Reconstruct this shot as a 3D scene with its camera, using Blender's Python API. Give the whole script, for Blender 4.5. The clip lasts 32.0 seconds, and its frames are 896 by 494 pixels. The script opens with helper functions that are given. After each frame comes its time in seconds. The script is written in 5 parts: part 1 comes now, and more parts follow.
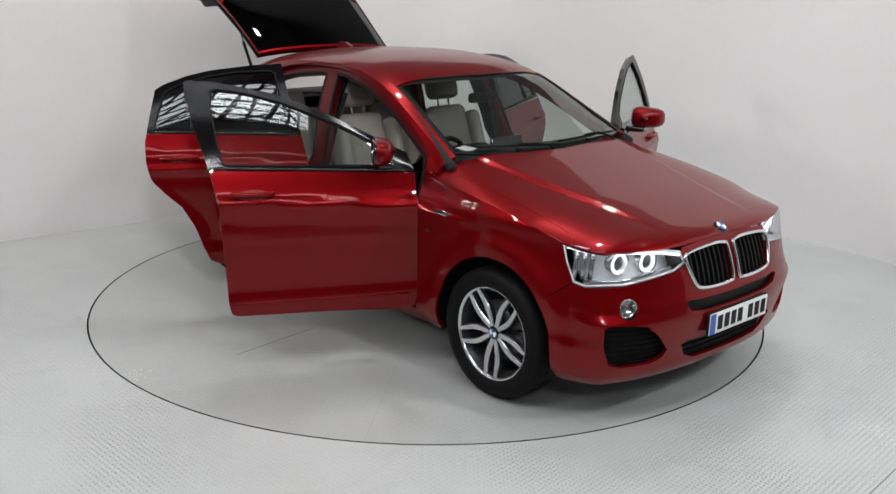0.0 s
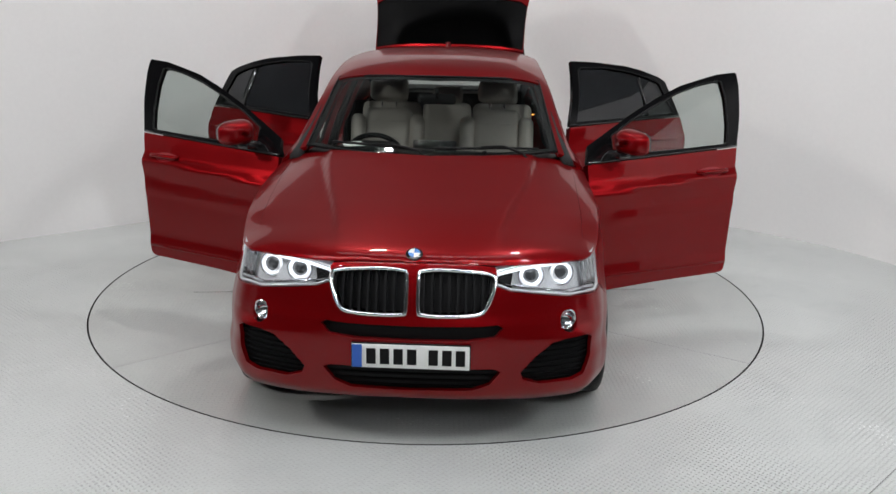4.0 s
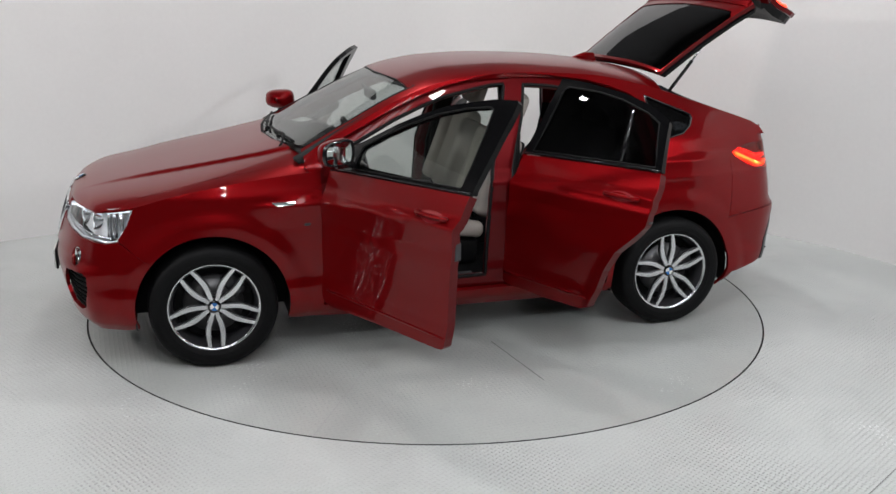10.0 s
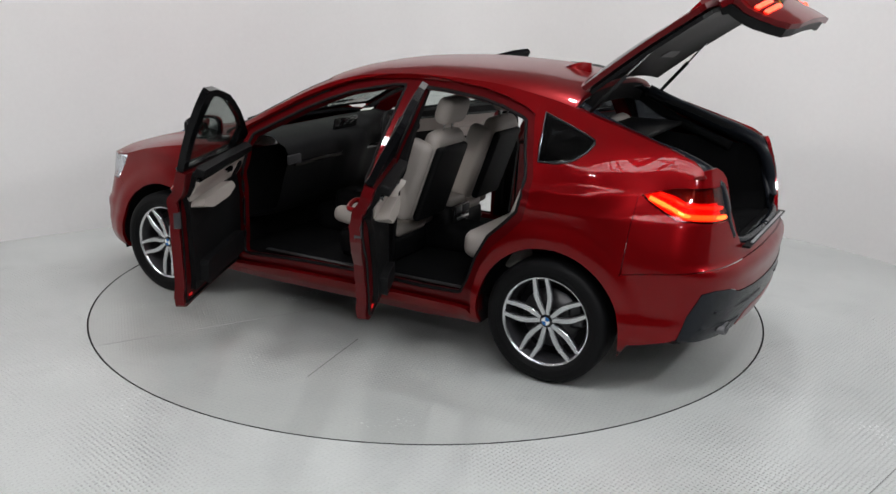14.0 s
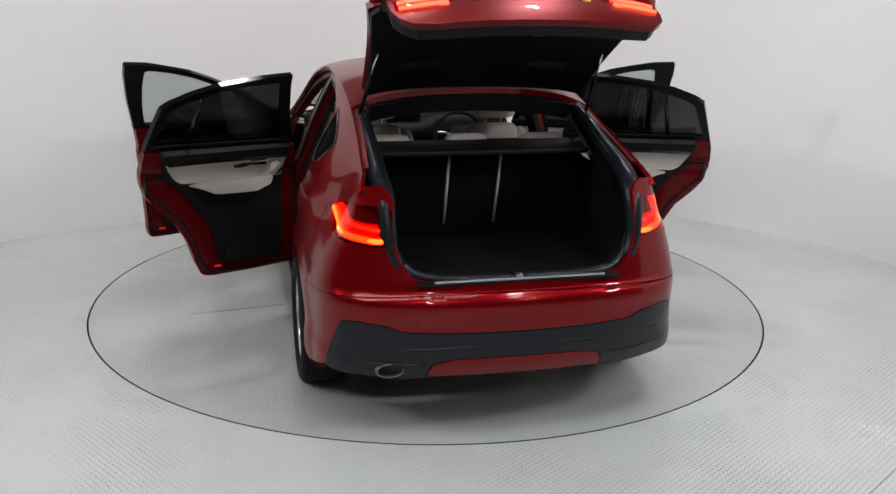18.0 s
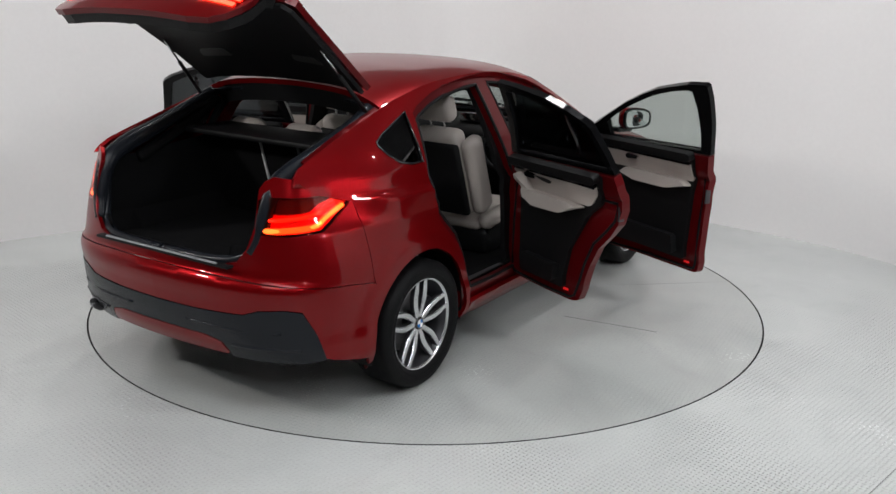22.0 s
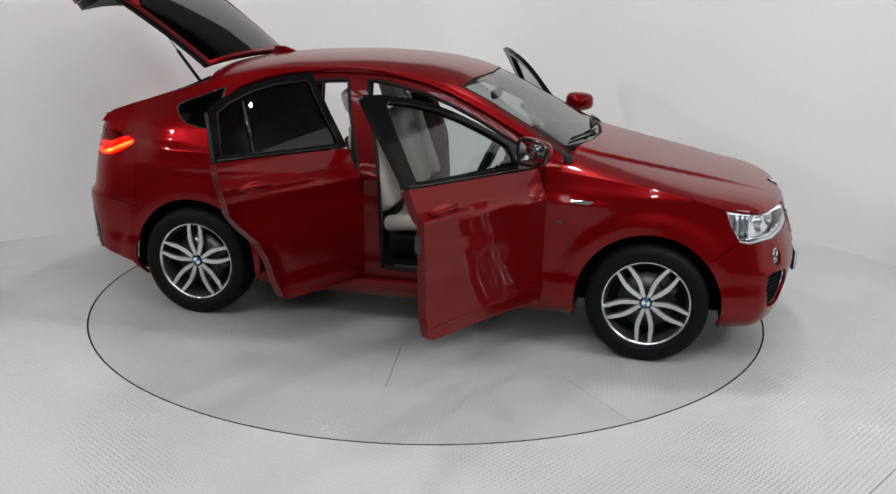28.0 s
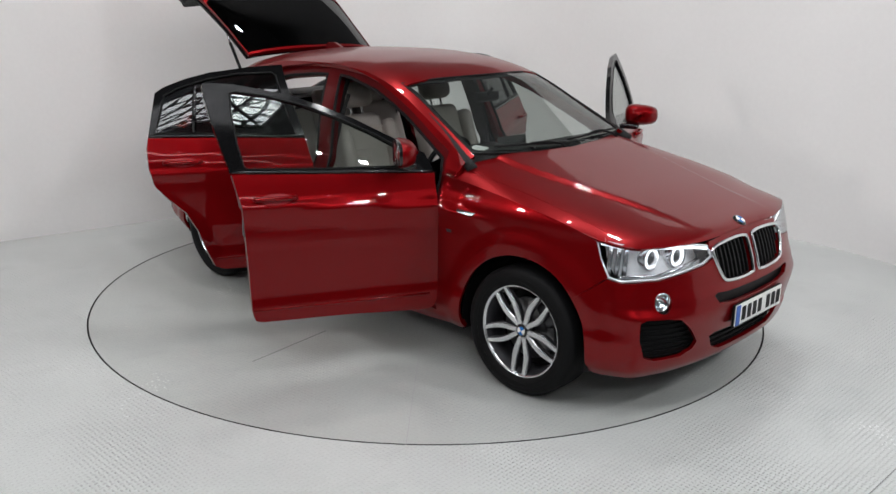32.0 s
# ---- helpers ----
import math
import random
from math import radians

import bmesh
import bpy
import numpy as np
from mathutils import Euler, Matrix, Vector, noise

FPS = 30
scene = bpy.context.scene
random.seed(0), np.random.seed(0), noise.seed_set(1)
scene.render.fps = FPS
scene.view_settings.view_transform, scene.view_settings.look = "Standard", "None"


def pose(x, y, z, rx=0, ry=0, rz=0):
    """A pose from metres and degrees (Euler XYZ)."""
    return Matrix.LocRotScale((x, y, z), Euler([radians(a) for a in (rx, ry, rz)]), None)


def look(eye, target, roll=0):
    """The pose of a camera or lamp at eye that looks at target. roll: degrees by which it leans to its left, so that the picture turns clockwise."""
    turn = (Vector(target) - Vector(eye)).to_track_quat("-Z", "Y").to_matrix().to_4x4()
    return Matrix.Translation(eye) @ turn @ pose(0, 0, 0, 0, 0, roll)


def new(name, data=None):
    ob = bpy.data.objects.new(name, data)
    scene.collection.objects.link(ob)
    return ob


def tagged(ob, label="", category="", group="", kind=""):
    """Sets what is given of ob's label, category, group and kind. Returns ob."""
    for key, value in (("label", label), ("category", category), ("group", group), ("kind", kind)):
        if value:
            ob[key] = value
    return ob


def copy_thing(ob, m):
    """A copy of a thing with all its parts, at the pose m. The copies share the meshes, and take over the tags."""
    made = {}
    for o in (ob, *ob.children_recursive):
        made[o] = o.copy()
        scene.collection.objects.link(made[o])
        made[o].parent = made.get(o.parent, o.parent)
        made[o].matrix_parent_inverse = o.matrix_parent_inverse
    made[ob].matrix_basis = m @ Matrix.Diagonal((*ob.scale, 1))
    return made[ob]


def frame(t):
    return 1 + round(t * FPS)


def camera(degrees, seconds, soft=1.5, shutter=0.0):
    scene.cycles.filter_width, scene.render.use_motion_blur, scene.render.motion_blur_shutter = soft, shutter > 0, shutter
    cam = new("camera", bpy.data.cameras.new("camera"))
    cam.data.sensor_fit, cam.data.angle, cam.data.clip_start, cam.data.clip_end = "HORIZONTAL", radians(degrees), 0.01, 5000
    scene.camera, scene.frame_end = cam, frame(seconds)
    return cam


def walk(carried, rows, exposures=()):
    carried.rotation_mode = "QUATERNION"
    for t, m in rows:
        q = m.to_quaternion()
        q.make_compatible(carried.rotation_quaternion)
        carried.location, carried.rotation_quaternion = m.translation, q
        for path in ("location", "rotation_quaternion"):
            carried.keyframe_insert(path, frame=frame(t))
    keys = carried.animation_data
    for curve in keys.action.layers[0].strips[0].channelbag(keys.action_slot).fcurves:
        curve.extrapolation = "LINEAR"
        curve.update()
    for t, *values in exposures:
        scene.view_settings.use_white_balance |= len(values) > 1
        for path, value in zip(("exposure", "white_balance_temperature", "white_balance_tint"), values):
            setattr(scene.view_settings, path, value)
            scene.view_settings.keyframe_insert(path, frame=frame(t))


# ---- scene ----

from mathutils.geometry import delaunay_2d_cdt

# camera: fixed on a stand, looking down at a turning platform
cam = camera(52.0, 32.0)
EYE = Vector((0.0, -6.1154, 2.083))
VIEW = look(EYE, EYE + Vector((0.02052, 0.96069, -0.27686)), 1.132)
walk(cam, [(0, VIEW), (32, VIEW)])

# platform turn in degrees, time by time
TURN = [(0, 0), (0.5, -3.36), (1, -8.53), (2, -20.25), (3, -31.98), (4, -43.7), (5, -55.43), (6, -67.2),
        (7, -78.95), (8, -90.68), (9, -102.41), (10, -114.13), (11, -125.86), (12, -137.58), (13, -149.31),
        (14, -161.03), (15, -172.77), (16, -184.5), (17, -196.24), (18, -207.98), (19, -219.71), (20, -231.43),
        (21, -243.15), (22, -254.87), (23, -266.57), (24, -278.28), (25, -289.99), (26, -301.7), (27, -313.41),
        (28, -325.11), (29, -336.82), (30, -348.52), (30.5, -352.21), (31, -354.39), (31.5, -354.85), (32, -354.85)]
HEAD, CX, CY = -49.632, 0.1102, -0.0335   # the car's heading and place on the platform

# ---------------------------------------------------------------- light
world = bpy.data.worlds.new("world")
scene.world = world
world.use_nodes = True
wn = world.node_tree
sky = wn.nodes.new("ShaderNodeTexSky")
sky.sky_type, sky.sun_disc, sky.sun_elevation, sky.sun_rotation = "NISHITA", False, radians(40), radians(200)
wn.links.new(sky.outputs[0], wn.nodes["Background"].inputs[0])
wn.nodes["Background"].inputs[1].default_value = 0.1
scene.view_settings.exposure = 0.05


def area(name, eye, target, sx, sy, watts, color=(1, 1, 1)):
    lamp = bpy.data.lights.new(name, "AREA")
    lamp.shape, lamp.size, lamp.size_y, lamp.energy, lamp.color = "RECTANGLE", sx, sy, watts, color
    ob = new(name, lamp)
    ob.matrix_world = look(eye, target)
    return ob


SLOPE = 0.33   # the hall's roof rises towards the white corner


def roof_z(y):
    return 4.95 + SLOPE * (y + 5.2)


# roof lights: x from, x to, y from, y to
GLAZED = ((-3.6, 1.6, -5.27, -3.72), (-1.9, 1.9, -1.2, -0.1))
for (gx0, gx1, gy0, gy1), watts in zip(GLAZED, (240, 55)):
    gx, gy = 0.5 * (gx0 + gx1), 0.5 * (gy0 + gy1) - 0.06
    area("skylight_glow", (gx, gy, roof_z(gy) + 0.21), (gx, gy + SLOPE, roof_z(gy) + 0.21 - 1), gx1 - gx0, (gy1 - gy0) * 1.06, watts, (0.97, 0.98, 1.0))
for x, y, z, tx, ty, tz, s, w in ((-4.9, -2.7, 3.3, 3.8, 0.5, 0.8, 0.32, 72), (3.9, -3.5, 3.3, -2.6, 1.6, 0.9, 0.32, 60), (-0.9, 1.5, 6.5, -0.6, 0.9, 0.0, 0.2, 68), (1.5, 1.3, 6.5, 1.2, 0.9, 0.0, 0.2, 68),
                                  (0.6, -7.8, 3.9, 0.7, 3.4, 1.0, 0.3, 45), (2.0, -3.4, 5.0, 3.8, 0.6, 0.6, 0.3, 40),
                                  (-2.7, -5.3, 4.2, 0.0, 0.0, 0.6, 0.09, 11), (-2.3, -5.6, 4.3, 0.3, 0.0, 0.6, 0.09, 11), (2.9, -5.2, 4.2, 0.0, 0.0, 0.6, 0.09, 11), (2.5, -5.6, 4.3, -0.3, 0.0, 0.6, 0.09, 11),
                                  (0.5, -7.0, 4.1, 0.2, 0.0, 0.6, 0.09, 11), (-3.2, -0.6, 4.4, 0.0, -0.8, 0.6, 0.09, 6), (3.1, -0.8, 4.4, 0.0, -0.8, 0.6, 0.09, 6)):
    area("flood_glow", (x, y, z), (tx, ty, tz), s, s, w, (1.0, 0.975, 0.955) if x < 0 else (0.97, 0.985, 1.0))


# ---------------------------------------------------------------- materials
def mat(name, color, rough=0.5, metal=0.0, coat=0.0, bump=0.0, scale=40.0, vary=0.06, **more):
    """A surface with fine grain: noise at two scales varies its colour, roughness and relief."""
    m = bpy.data.materials.new(name)
    m.use_nodes = True
    nt = m.node_tree
    b = nt.nodes["Principled BSDF"]
    b.inputs["Metallic"].default_value = metal
    b.inputs["Coat Weight"].default_value = coat
    b.inputs["Coat Roughness"].default_value = 0.03
    tc = nt.nodes.new("ShaderNodeTexCoord")
    n1 = nt.nodes.new("ShaderNodeTexNoise")
    n1.inputs["Scale"].default_value, n1.inputs["Detail"].default_value = scale, 5
    n2 = nt.nodes.new("ShaderNodeTexNoise")
    n2.inputs["Scale"].default_value, n2.inputs["Detail"].default_value = 1.7, 3
    add = nt.nodes.new("ShaderNodeMath")
    add.operation = "ADD"
    for i, n in enumerate((n1, n2)):
        nt.links.new(tc.outputs["Object"], n.inputs["Vector"])
        nt.links.new(n.outputs["Fac"], add.inputs[i])
    ramp = nt.nodes.new("ShaderNodeMapRange")
    ramp.inputs["From Min"].default_value, ramp.inputs["From Max"].default_value = 0.6, 1.4
    ramp.inputs["To Min"].default_value, ramp.inputs["To Max"].default_value = 1 - vary, 1 + vary
    nt.links.new(add.outputs[0], ramp.inputs["Value"])
    mul = nt.nodes.new("ShaderNodeVectorMath")
    mul.operation = "SCALE"
    mul.inputs[0].default_value = color
    nt.links.new(ramp.outputs[0], mul.inputs["Scale"])
    nt.links.new(mul.outputs[0], b.inputs["Base Color"])
    rr = nt.nodes.new("ShaderNodeMath")
    rr.operation = "MULTIPLY"
    rr.inputs[1].default_value = rough
    nt.links.new(ramp.outputs[0], rr.inputs[0])
    nt.links.new(rr.outputs[0], b.inputs["Roughness"])
    if bump:
        bp = nt.nodes.new("ShaderNodeBump")
        bp.inputs["Strength"].default_value, bp.inputs["Distance"].default_value = bump, 0.004
        nt.links.new(n1.outputs["Fac"], bp.inputs["Height"])
        nt.links.new(bp.outputs[0], b.inputs["Normal"])
    for k, v in more.items():
        b.inputs[k.replace("_", " ")].default_value = v
    return m


def glass(name, tint, gloss=1.0):
    m = bpy.data.materials.new(name)
    m.use_nodes = True
    nt = m.node_tree
    nt.nodes.remove(nt.nodes["Principled BSDF"])
    tr, gl = nt.nodes.new("ShaderNodeBsdfTransparent"), nt.nodes.new("ShaderNodeBsdfGlossy")
    tr.inputs[0].default_value = (*tint, 1)
    gl.inputs["Roughness"].default_value = 0.01
    lw, mx = nt.nodes.new("ShaderNodeLayerWeight"), nt.nodes.new("ShaderNodeMixShader")
    lw.inputs[0].default_value = 0.5
    pw = nt.nodes.new("ShaderNodeMath")
    pw.operation, pw.inputs[1].default_value = "POWER", 4.5
    nt.links.new(lw.outputs["Facing"], pw.inputs[0])
    k = nt.nodes.new("ShaderNodeMath")
    k.operation, k.inputs[1].default_value, k.inputs[2].default_value = "MULTIPLY_ADD", 0.88 * gloss, 0.052 * gloss
    nt.links.new(pw.outputs[0], k.inputs[0])
    nt.links.new(k.outputs[0], mx.inputs[0])
    nt.links.new(tr.outputs[0], mx.inputs[1])
    nt.links.new(gl.outputs[0], mx.inputs[2])
    nt.links.new(mx.outputs[0], nt.nodes["Material Output"].inputs[0])
    return m


def glow(name, color, strength):
    return mat(name, color, 0.3, Emission_Color=(*color, 1), Emission_Strength=strength)


RED = mat("red_metallic_paint", (0.18, 0.0018, 0.0034), 0.32, 0.55, 0.52, 0.0, 900, 0.05, Specular_IOR_Level=0.03, Coat_IOR=1.5, Coat_Roughness=0.004)
# body red made darker and duller, so frames and panel edges stay dark
RED_DARK = mat("darker_body_red", (0.10, 0.0014, 0.003), 0.36, 0.4, 0.3, 0.0, 300, 0.05, Specular_IOR_Level=0.1)
RED_IN = mat("red_inner_paint", (0.26, 0.006, 0.012), 0.4, 0.2, 0.3, 0.0, 300, 0.05)
BLACK = mat("satin_black_plastic", (0.0055, 0.0055, 0.006), 0.5, 0, 0, 0.15, 400, 0.15, Specular_IOR_Level=0.16)
GLOSSB = mat("gloss_black", (0.008, 0.008, 0.009), 0.12, 0, 0.6)
RUBBER = mat("tyre_rubber", (0.0035, 0.0035, 0.004), 0.6, 0, 0, 0.3, 220, 0.2, Specular_IOR_Level=0.15)
FRAME = mat("satin_black_frame", (0.004, 0.004, 0.0045), 0.12, 0, 0, 0, 200, 0.1, Specular_IOR_Level=0.16)
TRIM = mat("dark_grey_bumper_plastic", (0.009, 0.0105, 0.014), 0.24, 0, 0, 0.2, 300, 0.12, Specular_IOR_Level=0.25)
CARPET = mat("black_carpet", (0.0055, 0.0055, 0.006), 0.95, 0, 0, 0.6, 500, 0.3, Specular_IOR_Level=0.08)
CLOTH = mat("dark_headlining", (0.009, 0.009, 0.0095), 0.9, 0, 0, 0.3, 300, 0.1)
LEATHER = mat("oyster_leather", (0.40, 0.36, 0.33), 0.5, 0, 0, 0.25, 160, 0.08)
CHROME = mat("chrome", (0.82, 0.83, 0.85), 0.1, 1.0)
SILVER = mat("machined_alloy", (0.66, 0.67, 0.69), 0.26, 0.9, 0.4, 0, 120, 0.06)
GREYRIM = mat("grey_alloy", (0.045, 0.045, 0.05), 0.4, 0.5, 0.2, 0, 120, 0.1)
STEEL = mat("brake_steel", (0.16, 0.16, 0.165), 0.42, 0.9, 0, 0.1, 90, 0.15)
CLEAR = glass("clear_glass", (0.76, 0.80, 0.78))
PRIVACY = glass("privacy_glass", (0.16, 0.17, 0.18))
LENS = glass("lamp_lens", (0.95, 0.96, 0.97), 0.8)
REDLENS = glass("red_lamp_lens", (0.9, 0.28, 0.2))
WHITE = mat("white_card", (0.8, 0.8, 0.78), 0.6)
BLUE = mat("badge_blue", (0.02, 0.15, 0.45), 0.25, 0, 0.5)
WALLP = mat("white_wall_paint", (0.80, 0.785, 0.78), 0.85, 0, 0, 0.12, 30, 0.02)
HALL = mat("dark_unseen_wall", (0.07, 0.07, 0.073), 0.8, 0, 0, 0.1, 10, 0.1)
CEIL = mat("ceiling_paint", (0.16, 0.16, 0.165), 0.9, 0, 0, 0.1, 20, 0.03)


# ---------------------------------------------------------------- mesh helpers
SHADE = {}   # true surface normals of the curved panels, by mesh


def mesh_ob(name, verts, faces, material, parent=None, label="", smooth=True):
    me = bpy.data.meshes.new(name)
    me.from_pydata([tuple(v) for v in verts], [], [tuple(f) for f in faces])
    me.materials.append(material)
    if smooth:
        me.polygons.foreach_set("use_smooth", [True] * len(me.polygons))
    me.update()
    ob = new(name, me)
    if parent is not None:
        ob.parent = parent
    if label:
        ob["label"] = label
    return ob


def part(name, bm, material, parent, label="", smooth=True, angle=40):
    me = bpy.data.meshes.new(name)
    bmesh.ops.recalc_face_normals(bm, faces=bm.faces)
    if smooth:
        for f in bm.faces:
            f.smooth = True
        for e in bm.edges:
            if len(e.link_faces) == 2 and e.calc_face_angle(0) > radians(angle):
                e.smooth = False
    bm.to_mesh(me)
    bm.free()
    me.materials.append(material)
    ob = new(name, me)
    ob.parent = parent
    if label:
        ob["label"] = label
    return ob


def flip(ob, parent, m=None):
    """The mirror image, left to right, of a mesh part."""
    me = ob.data.copy()
    for v in me.vertices:
        v.co.y = -v.co.y
    me.flip_normals()
    if ob.data.name in SHADE:
        SHADE[me.name] = SHADE[ob.data.name] * np.array([1.0, -1.0, 1.0])
    other = new(ob.name.split(".")[0], me)
    other.parent = parent
    if "label" in ob:
        other["label"] = ob["label"]
    other.visible_shadow = ob.visible_shadow
    return other


def mirrored_if(sg, ob):
    if sg < 0:
        for v in ob.data.vertices:
            v.co.y = -v.co.y
        ob.data.flip_normals()
        if ob.data.name in SHADE:
            SHADE[ob.data.name] = SHADE[ob.data.name] * np.array([1.0, -1.0, 1.0])
    return ob


def smooth_path(pts, n=8, closed=False):
    """A Catmull-Rom curve through points of any dimension."""
    p = [np.array(q, float) for q in pts]
    k = len(p)
    out = []
    for i in range(k if closed else k - 1):
        a, b, c, d = (p[(i + j) % k] if closed else p[min(max(i + j, 0), k - 1)] for j in (-1, 0, 1, 2))
        for j in range(n):
            t = j / n
            out.append(0.5 * (2 * b + (c - a) * t + (2 * a - 5 * b + 4 * c - d) * t * t + (3 * b - a - 3 * c + d) * t ** 3))
    if not closed:
        out.append(p[-1])
    return out


def curve1(xs, ys):
    """A smooth function through the points, with limited slopes."""
    xs, ys = np.array(xs, float), np.array(ys, float)
    if xs[0] > xs[-1]:
        xs, ys = xs[::-1], ys[::-1]
    h, d = np.diff(xs), np.diff(ys) / np.diff(xs)
    m = np.empty(len(xs))
    m[0], m[-1] = d[0], d[-1]
    for i in range(1, len(xs) - 1):
        m[i] = 0 if d[i - 1] * d[i] <= 0 else 2 * d[i - 1] * d[i] / (d[i - 1] + d[i])

    def f(x):
        x = min(max(x, xs[0]), xs[-1])
        i = min(int(np.searchsorted(xs, x, "right")) - 1, len(h) - 1)
        t = (x - xs[i]) / h[i]
        return float((1 + 2 * t) * (1 - t) ** 2 * ys[i] + t * (1 - t) ** 2 * h[i] * m[i] + t * t * (3 - 2 * t) * ys[i + 1] + t * t * (t - 1) * h[i] * m[i + 1])
    return f


def inside(p, poly):
    x, y = p
    r = False
    for i in range(len(poly)):
        (x0, y0), (x1, y1) = poly[i - 1], poly[i]
        if (y0 > y) != (y1 > y) and x < (x1 - x0) * (y - y0) / (y1 - y0) + x0:
            r = not r
    return r


def dense(poly, step):
    out = []
    for i in range(len(poly)):
        a, b = np.array(poly[i], float), np.array(poly[(i + 1) % len(poly)], float)
        k = max(1, int(math.ceil(np.linalg.norm(b - a) / step)))
        out += [tuple(a + (b - a) * j / k) for j in range(k)]
    return out


def fill(poly, holes, step):
    """Triangles over a flat outline with holes: points, triangles, and the loops of its edges."""
    loops, pts, edges = [], [], []
    for loop in [poly, *holes]:
        d = dense(loop, step)
        k = len(pts)
        pts += d
        edges += [(k + i, k + (i + 1) % len(d)) for i in range(len(d))]
    rim = np.array(pts)
    lo, hi = rim.min(0), rim.max(0)
    for i in range(int((hi[0] - lo[0]) / step) + 1):
        for j in range(int((hi[1] - lo[1]) / step) + 1):
            q = (lo[0] + (i + 0.5) * step, lo[1] + (j + 0.5) * step)
            if ((rim - q) ** 2).sum(1).min() > (0.5 * step) ** 2:
                pts.append(q)
    v, e, f, _, _, _ = delaunay_2d_cdt([Vector(q) for q in pts], edges, [], 1, 1e-5)
    tri = []
    for t in f:
        c = [sum(v[i][k] for i in t) / 3 for k in (0, 1)]
        if inside(c, poly) and not any(inside(c, h) for h in holes):
            tri.append(t)
    return v, tri


def sheet(name, poly, surf, material, parent, thick=0.012, step=0.03, holes=(), label=""):
    """A curved panel: a flat outline carried onto surf(a, b), with thickness inwards."""
    v, tri = fill(poly, list(holes), step)
    P = [np.array(surf(q[0], q[1]), float) for q in v]
    h = 6e-3
    N = []
    for q, p in zip(v, P):
        n = np.cross(np.array(surf(q[0] + h, q[1])) - np.array(surf(q[0] - h, q[1])), np.array(surf(q[0], q[1] + h)) - np.array(surf(q[0], q[1] - h)))
        n /= max(np.linalg.norm(n), 1e-12)
        N.append(n)
    if sum(float(n @ (p - np.array([0, 0, 0.7]))) for n, p in zip(N, P)) < 0:
        N = [-n for n in N]
    k = len(P)
    verts = P + [p - n * thick for p, n in zip(P, N)]
    faces, count = [], {}
    for t in tri:
        a, b, c = t
        g = np.cross(P[b] - P[a], P[c] - P[a])
        if g @ (N[a] + N[b] + N[c]) < 0:
            t = (a, c, b)
        faces.append(tuple(t))
        faces.append(tuple(k + i for i in reversed(t)))
        for i in range(3):
            e = (t[i], t[(i + 1) % 3])
            count[e] = 1
    m = 2 * k
    normals = N + [-n for n in N]
    for (a, b) in count:
        if (b, a) not in count:
            out = np.cross(P[b] - P[a], N[a] + N[b])
            normals += [out / max(np.linalg.norm(out), 1e-12)] * 4
            verts += [P[a], P[b], verts[k + a], verts[k + b]]
            faces.append((m + 1, m, m + 2, m + 3))
            m += 4
    ob = mesh_ob(name, verts, faces, material, parent, label)
    SHADE[ob.data.name] = np.array(normals)
    return ob


def tube(name, path, r, material, parent, n=8, closed=False, label=""):
    """A round bar along points."""
    p = [Vector(q) for q in path]
    verts, faces = [], []
    k = len(p)
    for i in range(k):
        d = (p[(i + 1) % k] - p[i - 1]) if closed else (p[min(i + 1, k - 1)] - p[max(i - 1, 0)])
        q = d.to_track_quat("Z", "Y").to_matrix()
        rad = r[i] if isinstance(r, (list, tuple)) else r
        verts += [p[i] + q @ Vector((rad * math.cos(2 * math.pi * j / n), rad * math.sin(2 * math.pi * j / n), 0)) for j in range(n)]
    for i in range(k if closed else k - 1):
        for j in range(n):
            faces.append((i * n + j, i * n + (j + 1) % n, (i + 1) % k * n + (j + 1) % n, (i + 1) % k * n + j))
    if not closed:
        faces += [tuple(reversed(range(n))), tuple(range((k - 1) * n, k * n))]
    return mesh_ob(name, verts, faces, material, parent, label)


def rbox(sx, sy, sz, r=0.02, seg=3, at=(0, 0, 0), rot=None):
    """A rounded block as a bmesh."""
    bm = bmesh.new()
    bmesh.ops.create_cube(bm, size=1)
    bmesh.ops.scale(bm, vec=(sx, sy, sz), verts=bm.verts)
    r = min(r, 0.49 * min(sx, sy, sz))
    bmesh.ops.bevel(bm, geom=bm.edges[:], offset=r, segments=seg, affect="EDGES", profile=0.5)
    if rot is not None:
        bmesh.ops.transform(bm, matrix=rot, verts=bm.verts)
    bmesh.ops.translate(bm, vec=at, verts=bm.verts)
    return bm


def lathe(name, prof, material, parent, n=48, label="", axis="y", at=(0, 0, 0)):
    """A turned part: prof is (radius, along) rows, turned round the y axis."""
    verts, faces = [], []
    for r, a in prof:
        for j in range(n):
            w = 2 * math.pi * j / n
            v = (r * math.cos(w), a, r * math.sin(w)) if axis == "y" else (a, r * math.cos(w), r * math.sin(w))
            verts.append(Vector(v) + Vector(at))
    for i in range(len(prof) - 1):
        for j in range(n):
            faces.append((i * n + j, i * n + (j + 1) % n, (i + 1) * n + (j + 1) % n, (i + 1) * n + j))
    ob = mesh_ob(name, verts, faces, material, parent, label)
    return ob


def empty(name, parent=None):
    ob = new(name)
    ob.empty_display_size = 0.1
    if parent is not None:
        ob.parent = parent
    return ob


